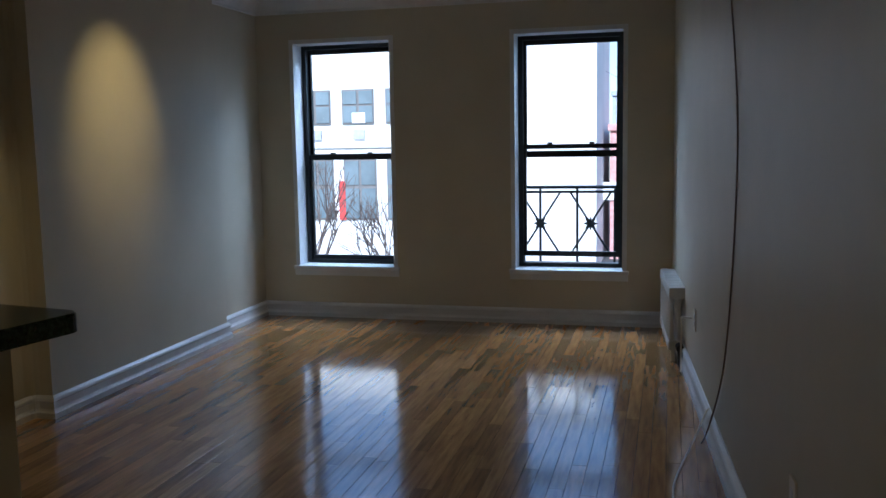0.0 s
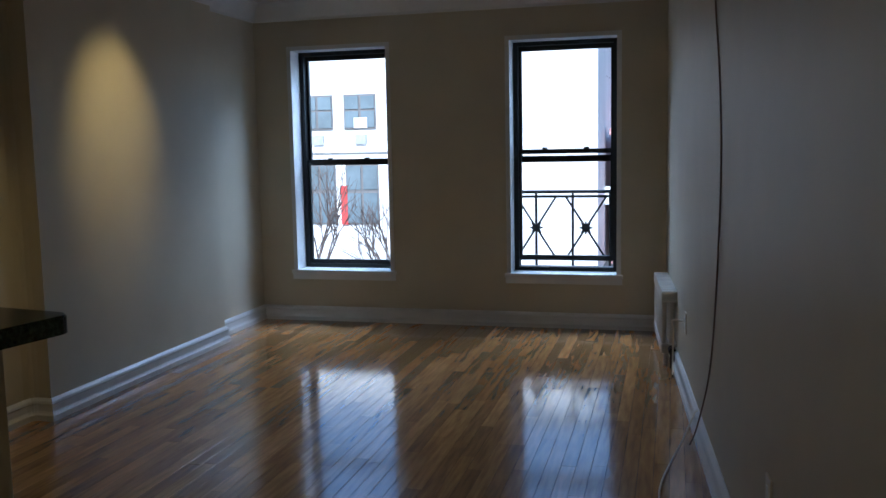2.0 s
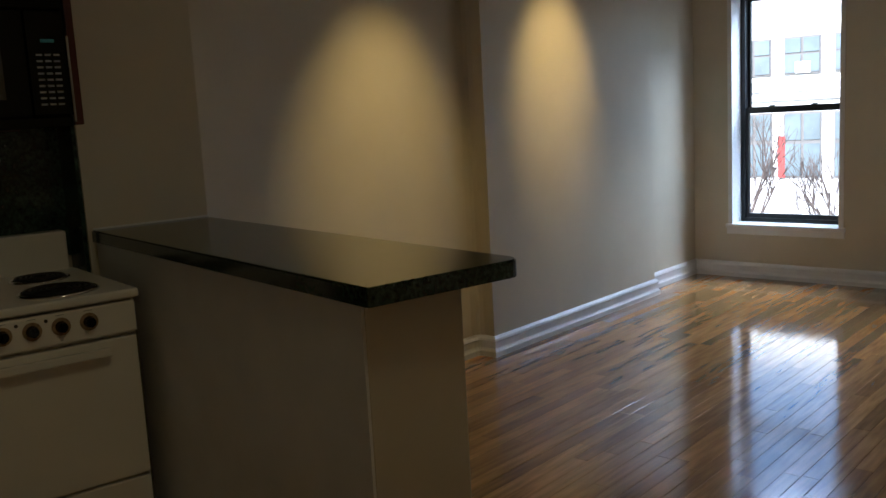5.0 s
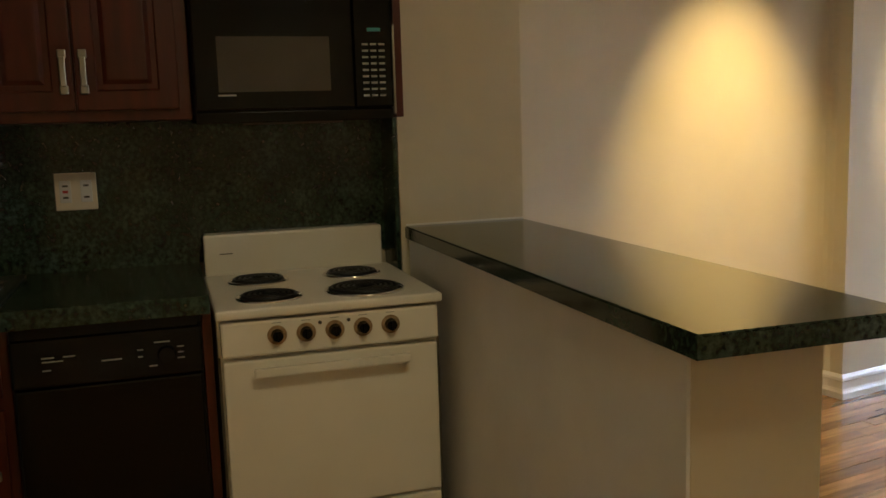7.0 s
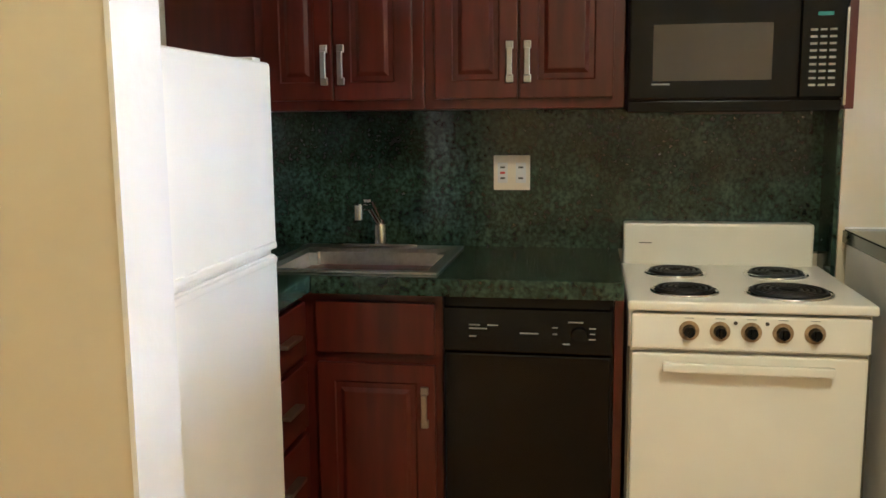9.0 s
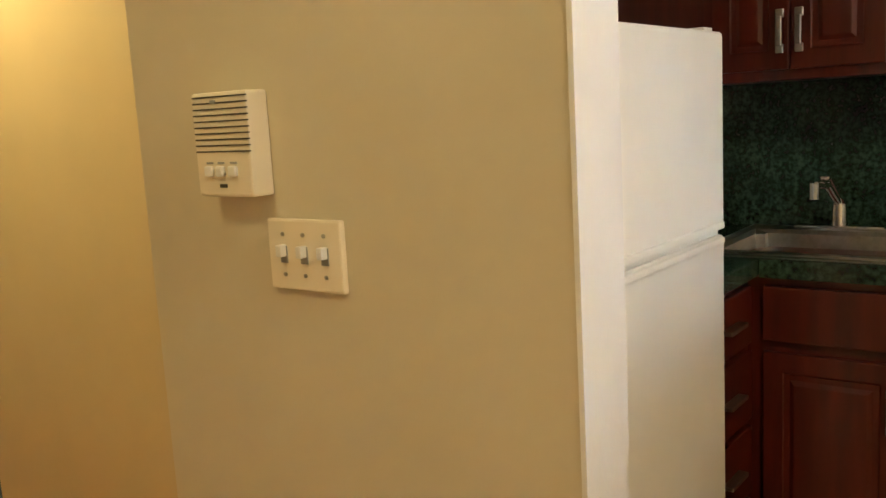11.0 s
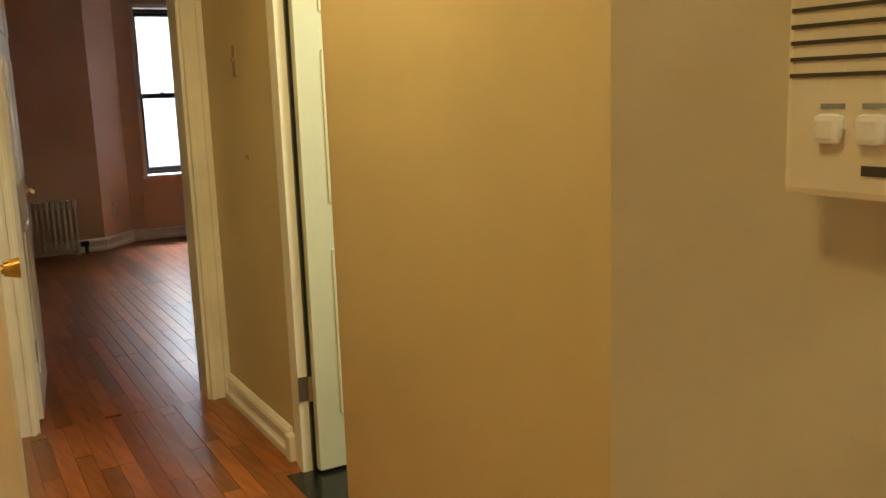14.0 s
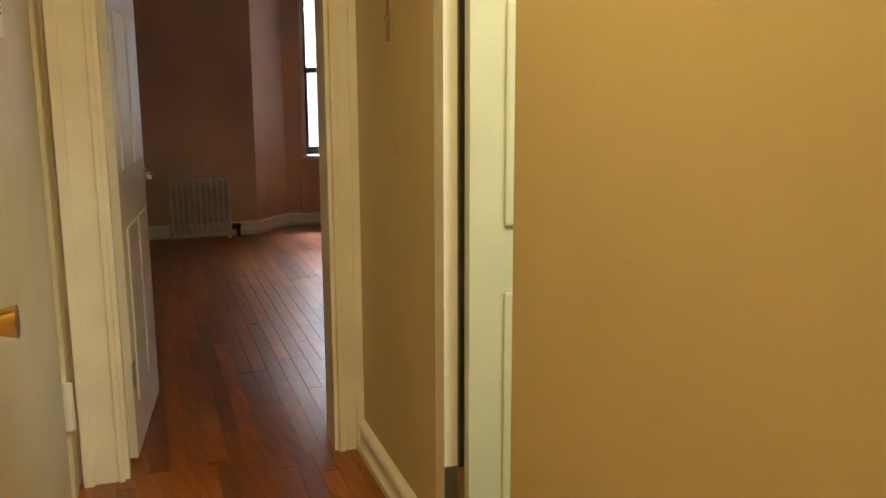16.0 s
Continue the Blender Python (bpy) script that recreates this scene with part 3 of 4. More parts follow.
def upper_cabinet(y0, y1, z0, z1, xf=-2.22, label="cherry wood wall cabinet with two raised-panel doors"):
    t = thing("wall_cabinet", label, "cabinet", "wall cabinets")
    part("body", box(KX + 0.012, xf, y0 + 0.001, y1 - 0.001, z0, z1, 0.003), CHERRY, t)
    m = (y0 + y1) / 2 - 0.012
    for a, b, hy in ((y0 + 0.034, m - 0.003, m - 0.026), (m + 0.003, y1 - 0.034, m + 0.026)):
        d = panel_door(t, "door", a, b, z0 + 0.03, z1 - 0.03, xf)
        bar_handle(d, hy, z0 + 0.075, z0 + 0.195, xf + 0.02)
    return t

upper_cabinet(-0.61, -0.02, 1.43, 2.2)
upper_cabinet(-1.14, -0.61, 1.43, 2.2)
upper_cabinet(-0.018, 0.568, 1.825, 2.2, label="short cherry wood cabinet above the microwave")
t = thing("cabinet_filler", "dark cherry wood corner filler of the wall cabinets", "cabinet")
part("filler_panel", box(KX + 0.012, -2.25, -1.495, -1.142, 1.43, 2.2, 0.003), CHERRY, t)
t = thing("cabinet_end_panel", "dark red cherry end panel beside the microwave", "cabinet")
part("end_panel", box(KX + 0.012, -2.19, 0.572, 0.596, 1.42, 2.2, 0.003), CHERRY, t)
t = thing("fridge_cabinet", "cherry wood cabinet above the refrigerator", "cabinet")
part("body", box(-1.6, -0.95, -1.495, -1.15, 1.6, 2.2, 0.003), CHERRY, t)
for a, b, h in ((-1.59, -1.285, -1.305), (-1.275, -0.96, -1.255)):
    d = part("door", box(a, b, -1.15, -1.13, 1.62, 2.18, 0.005), CHERRY, t)
    part("handle", box(h - 0.008, h + 0.008, -1.13, -1.108, 1.66, 1.78, 0.003), NICKEL, d, "satin nickel handle")

# base cabinets
t = thing("base_cabinet", "dark cherry sink base cabinet with false drawer", "cabinet", "base cabinets")
part("body", box(KX, -1.965, -1.03, -0.516, 0.1, 0.924, 0.003), CHERRY, t)
part("toe_kick", box(KX, -2.03, -1.03, -0.516, 0.0, 0.1), CHERRY, t)
panel_door(t, "drawer_front", -0.882, -0.538, 0.745, 0.893, -1.965, "false drawer front")
d = panel_door(t, "door", -0.882, -0.538, 0.14, 0.715, -1.965)
bar_handle(d, -0.567, 0.535, 0.655, -1.945)
t = thing("drawer_cabinet", "dark cherry drawer cabinet beside the refrigerator", "cabinet", "base cabinets")
part("body", box(-1.96, -1.585, -1.49, -0.925, 0.1, 0.924, 0.003), CHERRY, t)
part("toe_kick", box(-1.96, -1.585, -1.49, -0.98, 0.0, 0.1), CHERRY, t)
for z0, z1 in ((0.74, 0.895), (0.53, 0.72), (0.32, 0.51), (0.12, 0.3)):
    d = part("drawer", box(-1.93, -1.595, -0.925, -0.905, z0, z1, 0.005), CHERRY, t)
    part("handle", box(-1.82, -1.7, -0.906, -0.878, (z0 + z1) / 2 - 0.006, (z0 + z1) / 2 + 0.006, 0.003), NICKEL, d, "satin nickel handle")

CT = 0.97
SX0, SX1, SY0, SY1 = -2.48, -1.99, -1.06, -0.555
bm = bmesh.new()
bx(bm, KX, SX0, -1.49, -0.022, CT - 0.045, CT), bx(bm, SX1, -1.93, -1.49, -0.022, CT - 0.045, CT)
bx(bm, SX0, SX1, -1.49, SY0, CT - 0.045, CT), bx(bm, SX0, SX1, SY1, -0.022, CT - 0.045, CT)
t = tagged(part("kitchen_worktop", bm, GRANITE), "polished green granite worktop with square edge", "worktop")
part("worktop_return", box(-1.929, -1.585, -1.49, -0.885, CT - 0.045, CT, 0.002), GRANITE, t)
part("edge_strip", box(-1.93, -1.918, -0.884, -0.022, CT - 0.05, CT, 0.003), GRANITE, t)
t = thing("kitchen_sink", "single-bowl stainless steel drop-in sink", "sink")
bm = bmesh.new()
L = []
for ins, z in ((-0.02, CT + 0.001), (-0.02, CT + 0.007), (0.012, CT + 0.007), (0.022, CT - 0.005), (0.035, CT - 0.15), (0.06, CT - 0.165)):
    L.append([bm.verts.new(v + Vector((0, 0, z))) for v in (Vector((SX0 + ins + (0.055 if ins > 0.01 else 0), SY0 + ins, 0)), Vector((SX1 - ins, SY0 + ins, 0)), Vector((SX1 - ins, SY1 - ins, 0)), Vector((SX0 + ins + (0.055 if ins > 0.01 else 0), SY1 - ins, 0)))])
for a, b in zip(L, L[1:]):
    for i in range(4):
        bm.faces.new((a[i], a[(i + 1) % 4], b[(i + 1) % 4], b[i]))
bm.faces.new(L[-1])
bmesh.ops.bevel(bm, geom=[e for e in bm.edges if abs((e.verts[0].co - e.verts[1].co).z) > 0.05], offset=0.03, segments=4, affect="EDGES")
bmesh.ops.recalc_face_normals(bm, faces=bm.faces[:])
part("bowl", bm, STEEL, t)
part("drain", cyl((-2.23, -0.8, CT - 0.166), (-2.23, -0.8, CT - 0.16), 0.04, 20), CHROME, t)
t = thing("faucet", "chrome single-lever kitchen faucet behind the sink", "faucet")
FY2 = -0.81
part("base_plate", box(-2.48, -2.43, FY2 - 0.13, FY2 + 0.13, CT + 0.007, CT + 0.02, 0.006), CHROME, t)
part("body", cyl((-2.455, FY2, CT + 0.02), (-2.455, FY2, CT + 0.085), 0.023, 24, 0.02), CHROME, t)
part("cap", cyl((-2.455, FY2, CT + 0.085), (-2.455, FY2, CT + 0.1), 0.02, 24, 0.012), CHROME, t)
bm = cyl((-2.45, FY2, CT + 0.08), (-2.4, FY2 - 0.022, CT + 0.145), 0.011)
cyl((-2.4, FY2 - 0.022, CT + 0.145), (-2.35, FY2 - 0.042, CT + 0.15), 0.011, bm=bm)
part("spout", bm, CHROME, t)
part("aerator", cyl((-2.345, FY2 - 0.044, CT + 0.11), (-2.345, FY2 - 0.044, CT + 0.158), 0.015), CHROME, t)
part("lever_stem", cyl((-2.455, FY2, CT + 0.095), (-2.415, FY2 - 0.02, CT + 0.165), 0.006, 10), CHROME, t)
part("lever", box(-2.43, -2.385, FY2 - 0.04, FY2 - 0.014, CT + 0.162, CT + 0.174, 0.005), CHROME, t)

# dishwasher
t = thing("dishwasher", "black built-in dishwasher under the green worktop", "dishwasher")
DY0, DY1, DX = -0.513, -0.047, -1.935
part("body", box(-2.5, DX - 0.03, DY0, DY1, 0.1, 0.922), BLACK, t)
part("door", box(DX - 0.03, DX, DY0 + 0.004, DY1 - 0.004, 0.17, 0.76, 0.006), BLACK, t, "glossy black door panel")
cp = part("control_panel", box(DX - 0.03, DX + 0.006, DY0 + 0.002, DY1 - 0.002, 0.766, 0.888, 0.006), BLACK, t, "black control panel")
part("vent_recess", box(DX - 0.03, DX - 0.004, DY0 + 0.01, DY1 - 0.01, 0.891, 0.92), BLACK, t)
part("dial", cyl((DX + 0.005, -0.138, 0.822), (DX + 0.022, -0.138, 0.822), 0.024, 24, 0.02), BLACK, cp, "black timer dial")
for y, z, w in ((-0.423, 0.842, 0.03), (-0.373, 0.842, 0.03), (-0.413, 0.832, 0.05), (-0.428, 0.81, 0.02), (-0.273, 0.822, 0.05), (-0.203, 0.84, 0.015), (-0.203, 0.822, 0.012), (-0.148, 0.856, 0.04), (-0.103, 0.84, 0.018), (-0.103, 0.825, 0.014), (-0.103, 0.81, 0.018), (-0.173, 0.795, 0.02)):
    part("print_mark", box(DX + 0.0055, DX + 0.007, y - w / 2, y + w / 2, z - 0.0018, z + 0.0018), GREY, cp)
part("kick_plate", box(DX - 0.05, DX - 0.02, DY0 + 0.004, DY1 - 0.004, 0.02, 0.165), BLACK, t)
t = thing("filler_strip", "dark cherry filler strip beside the dishwasher", "cabinet")
part("strip", box(-2.5, -1.955, -0.044, -0.02, 0, 0.924), CHERRY, t)

# stove
t = thing("electric_stove", "white electric coil stove with five knobs", "stove")
TY0, TY1, TX = -0.014, 0.601, -1.915
part("body", box(-2.53, TX, TY0 + 0.004, TY1 - 0.004, 0.03, 0.905, 0.004), WHITE, t)
ct = part("cooktop", box(-2.5, TX + 0.045, TY0, TY1, 0.905, 0.932, 0.01, seg=3), WHITE, t, "white enamel cooktop")
bg = part("backguard", box(-2.54, -2.47, -0.008, 0.578, 0.93, 1.065, 0.008), WHITE, t, "white backguard")
part("badge", box(-2.4705, -2.4685, 0.042, 0.082, 1.0, 1.003), DARKP, bg)
pn = part("control_panel", box(TX - 0.01, TX + 0.034, TY0 + 0.012, TY1 - 0.012, 0.803, 0.897, 0.007), WHITE, t, "white control panel")
for i in range(5):
    y = 0.143 + i * 0.0773
    part("knob_ring", cyl((TX + 0.033, y, 0.855), (TX + 0.037, y, 0.855), 0.026, 24), RUST, pn, "worn dial ring")
    k = part("knob", cyl((TX + 0.035, y, 0.855), (TX + 0.056, y, 0.855), 0.017, 20, 0.014), BLACK, pn, "black knob")
    part("grip", box(TX + 0.055, TX + 0.062, y - 0.004, y + 0.004, 0.841, 0.869, 0.002), BLACK, k)
    part("print_mark", box(TX + 0.0335, TX + 0.0345, y - 0.012, y + 0.012, 0.887, 0.889), GREY, pn)
for y in (0.258, 0.336):
    part("pilot_lamp", cyl((TX + 0.033, y, 0.878), (TX + 0.037, y, 0.878), 0.005, 12), DARKP, pn)
od = part("oven_door", box(TX - 0.005, TX + 0.026, TY0 + 0.014, TY1 - 0.014, 0.36, 0.79, 0.006), WHITE, t, "plain white oven door")
hd = part("handle", box(TX + 0.045, TX + 0.062, 0.077, 0.501, 0.748, 0.773, 0.005), WHITE, od, "white bar handle")
for y in (0.092, 0.486):
    part("handle_stud", box(TX + 0.024, TX + 0.047, y - 0.01, y + 0.01, 0.753, 0.768, 0.002), WHITE, od)
part("storage_drawer", box(TX - 0.005, TX + 0.024, TY0 + 0.014, TY1 - 0.014, 0.06, 0.35, 0.006), WHITE, t, "white storage drawer")
for y in (TY0 + 0.006, TY1 - 0.006):
    part("side_gap", box(TX - 0.002, TX + 0.004, y - 0.003, y + 0.003, 0.06, 0.8), DARKP, t)
for bxx, byy, rr in ((-2.29, 0.141, 0.086), (-2.29, 0.432, 0.086), (-2.0, 0.141, 0.086), (-2.0, 0.41, 0.108)):
    bn = part("burner", ring((bxx, byy, 0.936), (0, 0, 1), rr, 0.006, 32, 8), CHROME, ct, "chrome drip pan ring", True)
    part("drip_pan", cyl((bxx, byy, 0.9325), (bxx, byy, 0.9345), rr, 32), BLACK, bn)
    bm = bmesh.new()
    q = rr - 0.014
    while q > 0.018:
        ring((bxx, byy, 0.943), (0, 0, 1), q, 0.0055, 28, 6, bm)
        q -= 0.0155
    bx(bm, bxx - 0.003, bxx + 0.003, byy - rr, byy + rr, 0.933, 0.939)
    part("coil", bm, COIL, bn, "black spiral heating coil", True)

# microwave
t = thing("microwave_oven", "black over-the-range microwave with grey window", "microwave")
MY0, MY1, MX, M0, M1 = -0.016, 0.562, -2.165, 1.42, 1.82
part("body", box(KX + 0.012, MX - 0.03, MY0, MY1, M0, M1, 0.005), BLACK, t)
dr = part("door", box(MX - 0.03, MX, MY0 + 0.002, 0.442, M0 + 0.03, M1 - 0.055, 0.006), BLACK, t, "black microwave door")
part("door_window", box(MX - 0.002, MX + 0.002, 0.052, 0.372, M0 + 0.081, M1 - 0.164, 0.001), BGLASS, dr, "smoky grey mesh window")
part("badge", box(MX, MX + 0.0015, 0.05, 0.1, M0 + 0.07, M0 + 0.075), GREY, dr)
pn = part("control_panel", box(MX - 0.03, MX + 0.002, 0.446, MY1 - 0.002, M0 + 0.03, M1 - 0.055, 0.005), BLACK, t, "black keypad panel")
part("display", box(MX + 0.0015, MX + 0.003, 0.485, 0.525, M1 - 0.15, M1 - 0.14), TEAL, pn)
for i in range(9):
    for j in range(3):
        part("key", box(MX + 0.0015, MX + 0.003, 0.468 + j * 0.025, 0.486 + j * 0.025, M1 - 0.19 - i * 0.0185, M1 - 0.184 - i * 0.0185), GREY, pn)
part("edge_trim", box(MX - 0.028, MX + 0.004, MY1 - 0.002, MY1 + 0.004, M0 + 0.01, M1 - 0.13), NICKEL, t)
vt = part("top_grille", box(MX - 0.03, MX - 0.004, MY0 + 0.002, MY1 - 0.002, M1 - 0.05, M1, 0.004), BLACK, t)
for i in range(5):
    part("slat", box(MX - 0.006, MX - 0.001, MY0 + 0.02, MY1 - 0.02, M1 - 0.046 + i * 0.009, M1 - 0.042 + i * 0.009), BLACK, vt)
part("bottom_lip", box(MX - 0.06, MX - 0.012, MY0 + 0.002, MY1 - 0.002, M0 - 0.006, M0 + 0.028, 0.004), BLACK, t)
part("lamp_cover", box(-2.42, -2.25, 0.12, 0.42, M0 - 0.012, M0, 0.003), BGLASS, t)

# refrigerator
t = thing("refrigerator", "white top-freezer refrigerator in the kitchen corner", "refrigerator")
FX0, FX1, FYF = -1.57, -0.93, -0.85
part("body", box(FX0, FX1, -1.47, FYF - 0.06, 0.03, 1.52, 0.006), FRIDGE, t)
for nm, z0, z1 in (("freezer_door", 1.1, 1.535), ("fridge_door", 0.08, 1.088)):
    d = part(nm, box(FX0, FX1, FYF - 0.055, FYF, z0, z1, 0.012, seg=3), FRIDGE, t)
    if nm == "freezer_door":
        part("grip", box(FX0 + 0.02, FX1 - 0.08, FYF - 0.012, FYF + 0.008, z0 + 0.004, z0 + 0.02, 0.004), FRIDGE, d, "moulded grip edge")
    else:
        part("grip", box(FX0 + 0.02, FX1 - 0.08, FYF - 0.012, FYF + 0.008, z1 - 0.018, z1 - 0.003, 0.004), FRIDGE, d, "moulded grip edge")
part("gasket", box(FX0 + 0.01, FX1 - 0.01, FYF - 0.05, FYF - 0.012, 1.086, 1.102), FRIDGE, t)
part("hinge_cover", box(FX0 + 0.01, FX0 + 0.06, FYF - 0.09, FYF - 0.02, 1.521, 1.545, 0.004), FRIDGE, t)
part("base_grille", box(FX0, FX1, FYF - 0.07, FYF - 0.03, 0.0, 0.07), DARKP, t)

# breakfast bar
pw = setting("pony_wall", box(-2.376, -0.735, 0.655, 0.905, 0, 1.024), CREAM, "cream painted half wall below the bar", "wall")
setting("pony_wall_cap", box(-2.376, -0.738, 0.648, 0.655, 0, 1.02), TRIM, "white painted panel on the half wall", "panel")
bm = box(-2.375, -0.69, 0.635, 1.055, 1.025, 1.065)
ve = [e for e in bm.edges if abs((e.verts[0].co - e.verts[1].co).z) > 0.03 and e.verts[0].co.x > -1 and e.verts[0].co.y > 1]
bmesh.ops.bevel(bm, geom=ve, offset=0.045, segments=6, affect="EDGES", profile=0.5)
bmesh.ops.bevel(bm, geom=[e for e in bm.edges if abs(e.verts[0].co.z - e.verts[1].co.z) < 0.001 and e.verts[0].co.z > 1.05], offset=0.004, segments=2, affect="EDGES")
tagged(part("breakfast_bar_top", bm, BAR), "polished dark green granite breakfast bar top", "counter")
setting("caulk_line", box(-2.376, -2.37, 0.64, 1.054, 1.0655, 1.071), TRIM, "white caulk line behind the bar", "trim")
plate("kitchen_outlet", 0.122, 0.116, "ivory two-gang outlet plate on the green backsplash", "outlet", pose(KX + 0.012, -0.3765, 1.2215, 0, 0, 90), "double")
settle(before, KITCHEN)

# ---- hall ----
before = built()
setting("corner_bead", box(-0.925, -0.798, -0.755, -0.747, 0.0, CEIL), TRIM, "white painted end of the partition", "trim")
def facing_east(y, z, x=-0.8):
    return pose(x, y, z, 0, 0, 90)

t = thing("intercom", "ivory wall intercom with slotted speaker and three buttons", "intercom")
part("housing", box(-0.068, 0.068, -0.045, 0, -0.085, 0.085, 0.005), PLATE, t)
for i in range(10):
    part("slot", box(-0.064, 0.07, -0.0465, -0.0445, 0.076 - i * 0.0098, 0.0785 - i * 0.0098), DARKP if i < 11 else GREY, t)
for x in (-0.033, -0.005, 0.026):
    part("button", box(x - 0.009, x + 0.009, -0.053, -0.044, -0.052, -0.034, 0.004), TRIM, t)
    part("button_label", box(x - 0.008, x + 0.008, -0.0462, -0.0448, -0.031, -0.028), GREY, t)
part("button_label", box(-0.012, 0.006, -0.0462, -0.0448, -0.07, -0.064), DARKP, t)
part("emblem", box(-0.018, -0.006, -0.0475, -0.0448, 0.066, 0.072), GREY, t)
t.matrix_world = facing_east(-1.372, 1.363)
t = thing("light_switch", "ivory three-gang toggle switch plate", "switch")
part("cover_plate", box(-0.082, 0.082, -0.012, 0, -0.058, 0.058, 0.004), PLATE, t)
for x in (-0.046, 0, 0.046):
    part("toggle", box(x - 0.006, x + 0.006, -0.026, -0.01, -0.003, 0.016, 0.002), TRIM, t, "white toggle")
    part("toggle_slot", box(x - 0.008, x + 0.008, -0.0135, -0.0115, -0.014, 0.014), GREY, t)
    for z in (0.033, -0.033):
        part("screw", cyl((x, -0.0115, z), (x, -0.014, z), 0.0035, 10), NICKEL, t)
t.matrix_world = facing_east(-1.235, 1.182)

t = thing("hall_switch", "narrow tan painted switch plate on the hall wall", "switch")
part("cover_plate", box(-0.02, 0.02, -0.007, 0, -0.06, 0.06, 0.003), TAN, t)
part("toggle", box(-0.005, 0.005, -0.016, -0.006, -0.006, 0.012, 0.002), TAN, t)
t.matrix_world = pose(-1.335, -4.5, 1.49, 0, 0, 90)
t = thing("wall_hook", "tiny tan hook on the hall wall", "hook")
part("hook_plate", box(-0.006, 0.006, -0.004, 0, -0.01, 0.01, 0.001), TAN, t)
part("peg", cyl((0, -0.003, 0), (0, -0.014, 0.004), 0.003, 10), TAN, t)
t.matrix_world = pose(-1.335, -4.42, 1.12, 0, 0, 90)

# bathroom door frame: casing, jamb, open leaf
def casing(parent, x0, x1, y0, y1, z0, z1, material, n=3):
    part("casing", box(x0, x1, y0, y1, z0, z1, 0.004), material, parent, "moulded door casing")

t = tagged(new("door_1"), "pale open bathroom door in a cream frame", "door", kind="structure")
for k in range(3):
    part("casing", box(-1.335, -1.335 + 0.014 + 0.006 * k, -4.06 + 0.032 * k, -4.03 + 0.032 * k, 0, 2.14, 0.003), CTRIM, t, "moulded cream casing")
part("plinth_block", box(-1.335, -1.3, -4.115, -4.062, 0, 0.1, 0.004), CTRIM, t)
part("jamb", box(-1.45, -1.305, -3.965, -3.94, 0, 2.05, 0.002), CTRIM, t)
# black strip put in for the dark gap seen past the hinges
part("hinge_gap_shade", box(-1.372, -1.34, -3.94, -3.926, 0.01, 2.03), BLACKF, t, "black strip standing in for the shaded hinge gap")
part("head_jamb", box(-1.45, -1.305, -3.94, -3.33, 2.03, 2.05), CTRIM, t)
part("edge_bead", box(-1.37, -1.222, -3.332, -3.32, 0, 2.05, 0.003), HALLP, t)
lf = part("leaf", box(-2.06, -1.352, -3.925, -3.89, 0.02, 2.03, 0.003), DOORP, t, "pale six-panel door leaf")
for z0, z1 in ((0.22, 0.82), (0.98, 1.5), (1.62, 1.9)):
    for a, b in ((-1.98, -1.74), (-1.68, -1.44)):
        part("raised_panel", box(a, b, -3.892, -3.882, z0, z1, 0.008), DOORP, lf)
for z in (0.32, 1.76):
    h = part("hinge", cyl((-1.345, -3.93, z - 0.045), (-1.345, -3.93, z + 0.045), 0.009, 12), NICKEL, t, "dull metal hinge")
    part("hinge_leaf", box(-1.345, -1.305, -3.94, -3.937, z - 0.045, z + 0.045), NICKEL, h)

# bedroom door
t = tagged(new("door_2"), "white six-panel bedroom door standing open", "door", kind="structure")
for x0, x1 in ((-1.335, -1.243), (-0.515, -0.385)):
    s = 1 if x0 < -1 else -1
    e = x1 if s > 0 else x0
    part("casing", box(x0, x1, -4.95, -4.928, 0, 2.14, 0.004), CTRIM, t, "white moulded door casing")
    part("inner_bead", box(e - 0.02 * (s > 0), e + 0.02 * (s < 0), -4.93, -4.918, 0, 2.12, 0.004), CTRIM, t)
    part("outer_bead", box(*((x0 + 0.0, x0 + 0.028) if s > 0 else (x1 - 0.035, x1)), -4.93, -4.916, 0, 2.14, 0.004), CTRIM, t)
part("jamb", box(-1.246, -1.23, -5.085, -4.94, 0, 2.06), CTRIM, t)
part("jamb", box(-0.53, -0.514, -5.085, -4.94, 0, 2.06), CTRIM, t)
part("head_casing", box(-1.335, -0.385, -4.95, -4.928, 2.06, 2.14, 0.004), CTRIM, t)
lm = pose(-0.54, -5.07, 0, 0, 0, -97)
lf = part("leaf", box(0.0, 0.7, -0.018, 0.018, 0.02, 2.04, 0.003, m=lm), TRIM, t, "white six-panel door leaf")
for z0, z1 in ((0.2, 0.82), (1.02, 1.55), (1.65, 1.92)):
    for a, b in ((0.09, 0.31), (0.39, 0.61)):
        bm = box(a, b, -0.026, -0.017, z0, z1, 0.007, m=lm)
        part("raised_panel", bm, TRIM, lf)
ro = part("rosette", cyl(lm @ Vector((0.64, -0.018, 0.95)), lm @ Vector((0.64, -0.03, 0.95)), 0.028, 20), CHROME, lf)
part("lever_handle", cyl(lm @ Vector((0.64, -0.055, 0.95)), lm @ Vector((0.53, -0.055, 0.95)), 0.009, 12), CHROME, lf, "chrome lever")
part("spindle", cyl(lm @ Vector((0.64, -0.028, 0.95)), lm @ Vector((0.64, -0.06, 0.95)), 0.009, 12), CHROME, lf)
ob = part("latch_handle", cyl(lm @ Vector((0.64, 0.018, 0.95)), lm @ Vector((0.64, 0.06, 0.95)), 0.01, 12), CHROME, lf)
for z in (0.32, 1.76):
    part("hinge", box(-0.006, 0.03, -0.023, -0.017, z - 0.045, z + 0.045, 0.002, m=lm), NICKEL, t, "dull metal hinge")

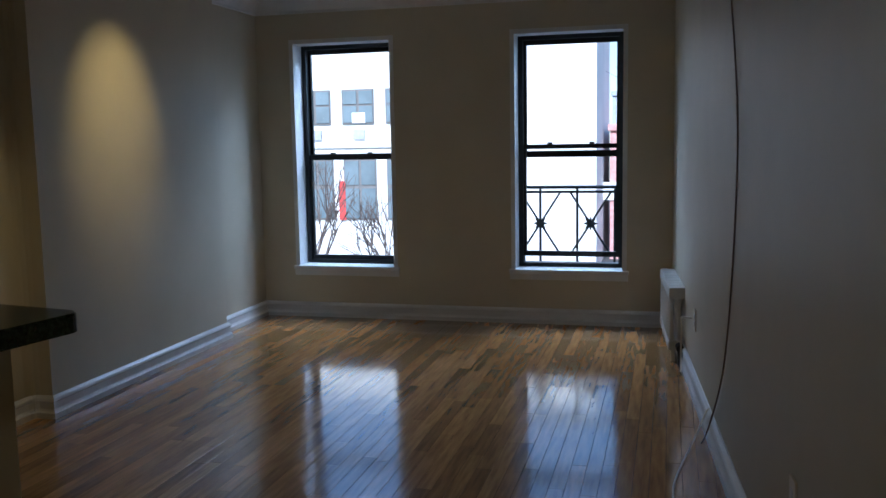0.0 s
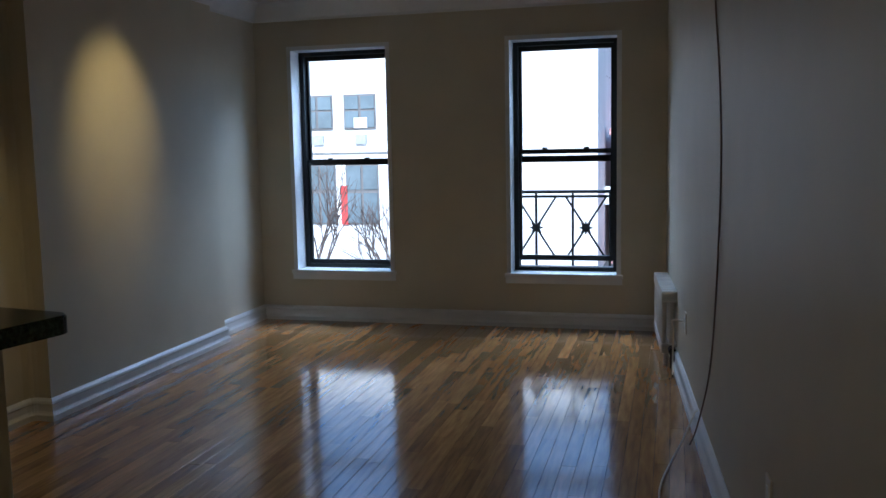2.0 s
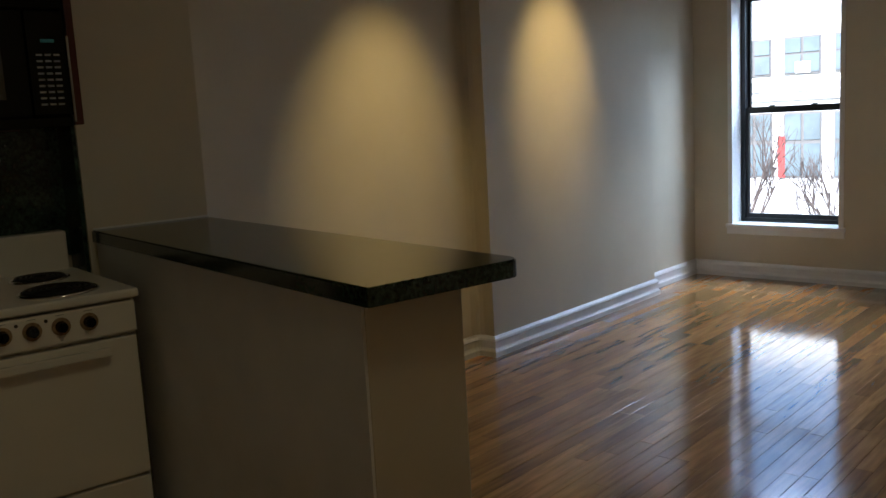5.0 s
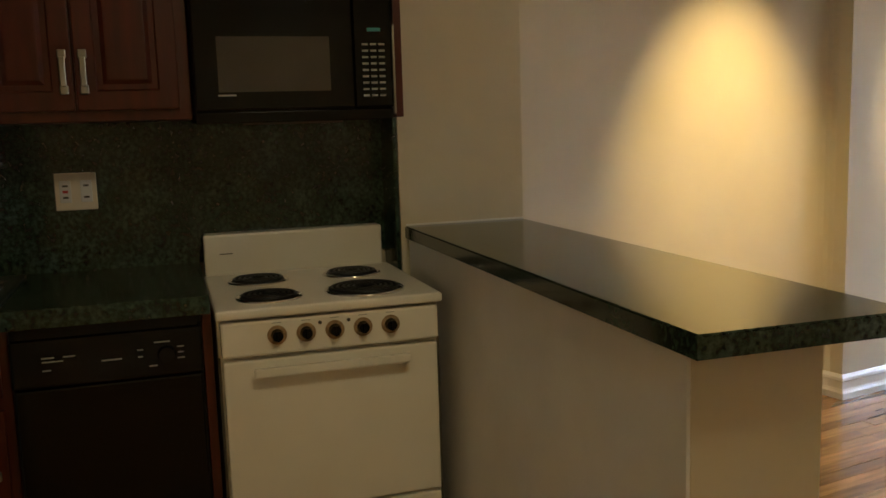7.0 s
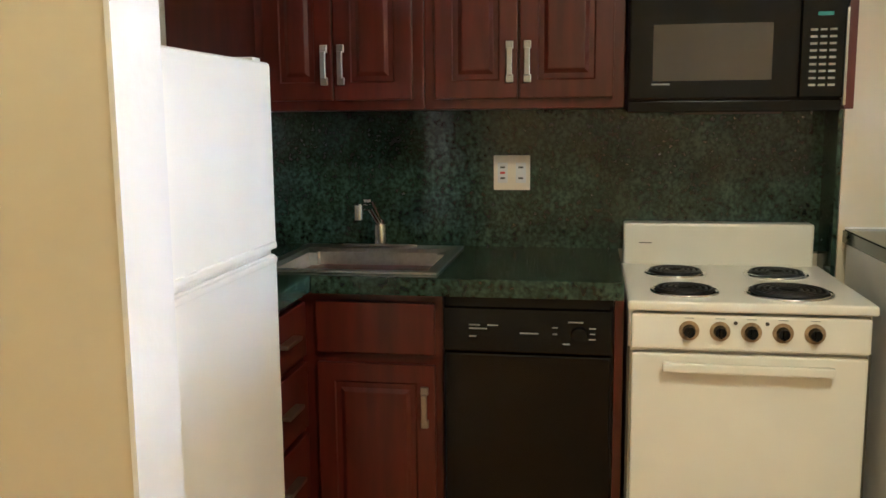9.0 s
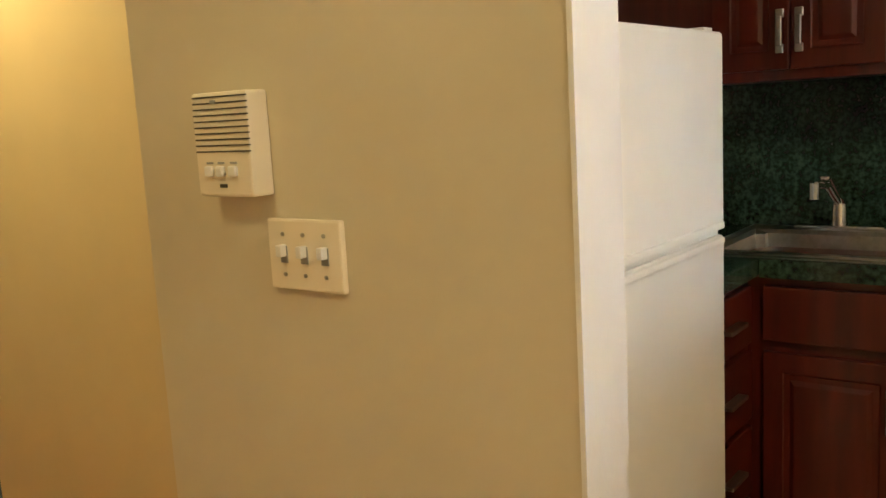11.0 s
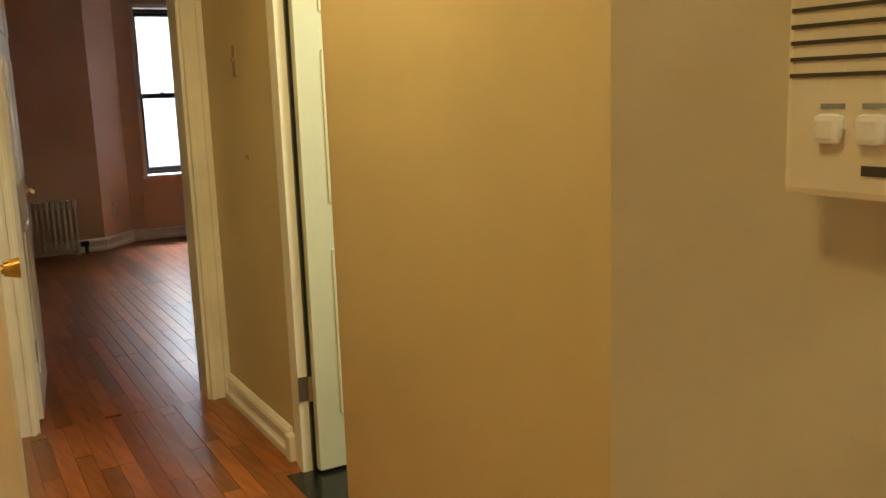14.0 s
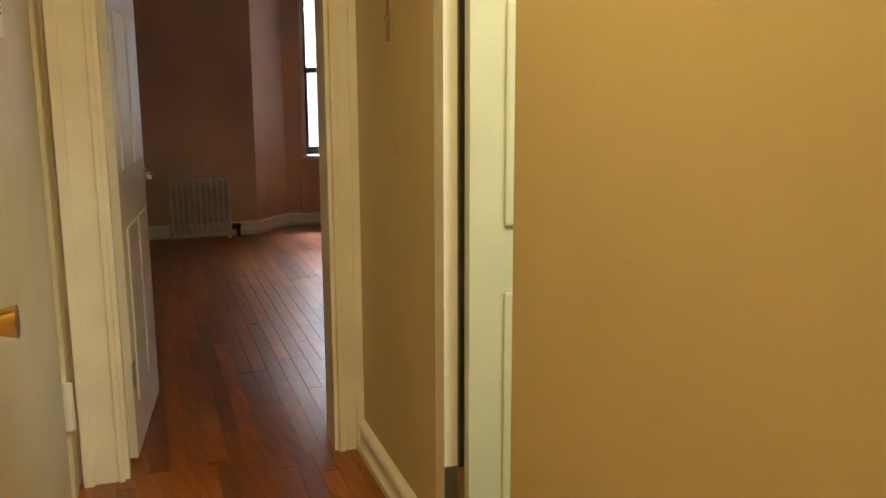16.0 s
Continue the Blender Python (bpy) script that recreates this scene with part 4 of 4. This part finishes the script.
# entry door
t = tagged(new("door_3"), "cream steel entry door with brass hardware, closed", "door", kind="structure")
EX = -0.372
part("leaf", box(EX, -0.322, -4.66, -3.33, 0.012, 2.04, 0.004), ENTRYP, t, "smooth cream door leaf")
part("frame_stile", box(EX - 0.012, -0.32, -4.7, -4.665, 0, 2.06, 0.004), ENTRYP, t)
part("frame_stile", box(EX - 0.012, -0.32, -3.325, -3.28, 0, 2.06, 0.004), ENTRYP, t)
part("escutcheon", box(EX - 0.005, EX, -3.475, -3.425, 0.885, 1.085, 0.003), BRASS, t, "aged brass plate")
kn = part("knob_neck", cyl((EX, -3.45, 0.955), (EX - 0.04, -3.45, 0.955), 0.012, 16), BRASS, t, "brass neck")
part("knob", cyl((EX - 0.025, -3.45, 0.955), (EX - 0.062, -3.45, 0.955), 0.018, 24, 0.027), BRASS, kn, "round brass knob")
part("thumb_turn", box(EX - 0.02, EX - 0.004, -3.458, -3.442, 1.03, 1.036, 0.002), BRASS, t)
part("deadbolt", cyl((EX, -3.45, 1.28), (EX - 0.016, -3.45, 1.28), 0.02, 20), BRASS, t, "brass deadbolt")
part("deadbolt_turn", box(EX - 0.03, EX - 0.012, -3.455, -3.445, 1.265, 1.295, 0.003), BRASS, t)
ch = part("door_chime", box(EX - 0.022, EX, -3.95, -3.83, 1.405, 1.56, 0.005), PLATE, t, "cream door chime box with slots")
for i in range(5):
    part("slot", box(EX - 0.0235, EX - 0.0215, -3.92, -3.86, 1.45 + i * 0.011, 1.454 + i * 0.011), DARKP, ch)
for z in (0.38, 1.7):
    part("hinge", cyl((EX - 0.012, -4.66, z - 0.07), (EX - 0.012, -4.66, z + 0.07), 0.016, 14), TRIM, t, "white painted hinge")
plate("bedroom_outlet", 0.075, 0.12, "ivory outlet plate on the bedroom pier", "outlet", pose(-1.66, -9.756, 0.36, 0, 0, 180 + 0), "duplex").rotation_euler.z = radians(180 - 48.2)

settle(before, HALL)

# ---- floor planks, laid one by one ----
def planks(x0, x1, y0, y1, name, label, mat_piece, mat_rest, near, limit, width=0.07, seed=4, inside=None):
    rng = random.Random(seed)
    root = tagged(new(name), label, "floor", kind="structure")
    meshes = {}
    rest = bmesh.new()
    count = 0
    x = x0
    verts, faces = [], []
    while x < x1:
        y = y0 - rng.uniform(0, 1.0)
        while y < y1:
            ln = rng.choice((0.45, 0.6, 0.8, 1.0, 1.3))
            a, b = max(y, y0), min(y + ln, y1)
            y += ln
            if b - a < 0.03 or (inside and not inside(x, (a + b) / 2)):
                continue
            h = rng.choice((0.0, -0.0004, 0.0003))
            full = abs(b - a - ln) < 1e-6
            if full and count < limit and near[0] < x < near[1] and near[2] < a < near[3]:
                if ln not in meshes:
                    bm = box(0, width - 0.0012, 0, ln - 0.0012, -0.018, 0, 0.0008, seg=1)
                    me = bpy.data.meshes.new("plank")
                    bm.to_mesh(me)
                    bm.free()
                    me.materials.append(mat_piece)
                    meshes[ln] = me
                ob = new("plank", meshes[ln])
                ob.location, ob.parent = (x, a, h), root
                count += 1
            else:
                k = len(verts)
                for dx in (0, width - 0.0012):
                    for yy in (a, b - 0.0012):
                        for z in (-0.018, h):
                            verts.append((x + dx, yy, z))
                faces += [(k + 1, k + 5, k + 7, k + 3), (k, k + 1, k + 3, k + 2), (k + 4, k + 6, k + 7, k + 5), (k, k + 4, k + 5, k + 1), (k + 2, k + 3, k + 7, k + 6)]
        x += width
    me = bpy.data.meshes.new("floor_planks")
    me.from_pydata(verts, [], faces)
    me.materials.append(mat_rest)
    ob = new("floor_planks", me)
    ob.parent = root
    ob["kind"] = "stuff"

planks(-2.66, 1.45, -2.4, 6.0, "floor_living", "glossy strip oak floor, worn and varied", OAK, OAKR, (-1.6, 0.7, 1.4, 5.2), 290, 0.066, 4, lambda x, y: x < rw(y) + 0.05 and (y > 0.85 or x > -2.3))
before = built()
planks(-1.34, 1.32, -4.96, -1.66, "floor_hall", "glossy amber oak strip floor in the hall", RED, REDR, (-1.3, -0.35, -4.9, -2.2), 150, 0.066, 9, lambda x, y: (x < -0.3 or y > -3.3))
planks(-3.76, -0.28, -9.99, -4.96, "floor_bedroom", "glossy reddish oak strip floor in the bedroom", RED, REDR, (-2.2, -0.5, -8.5, -5.0), 150, 0.066, 12)
# these boards lie a hair above the living room's where they meet
settle(before, pose(0, 0, 0.004) @ HALL)
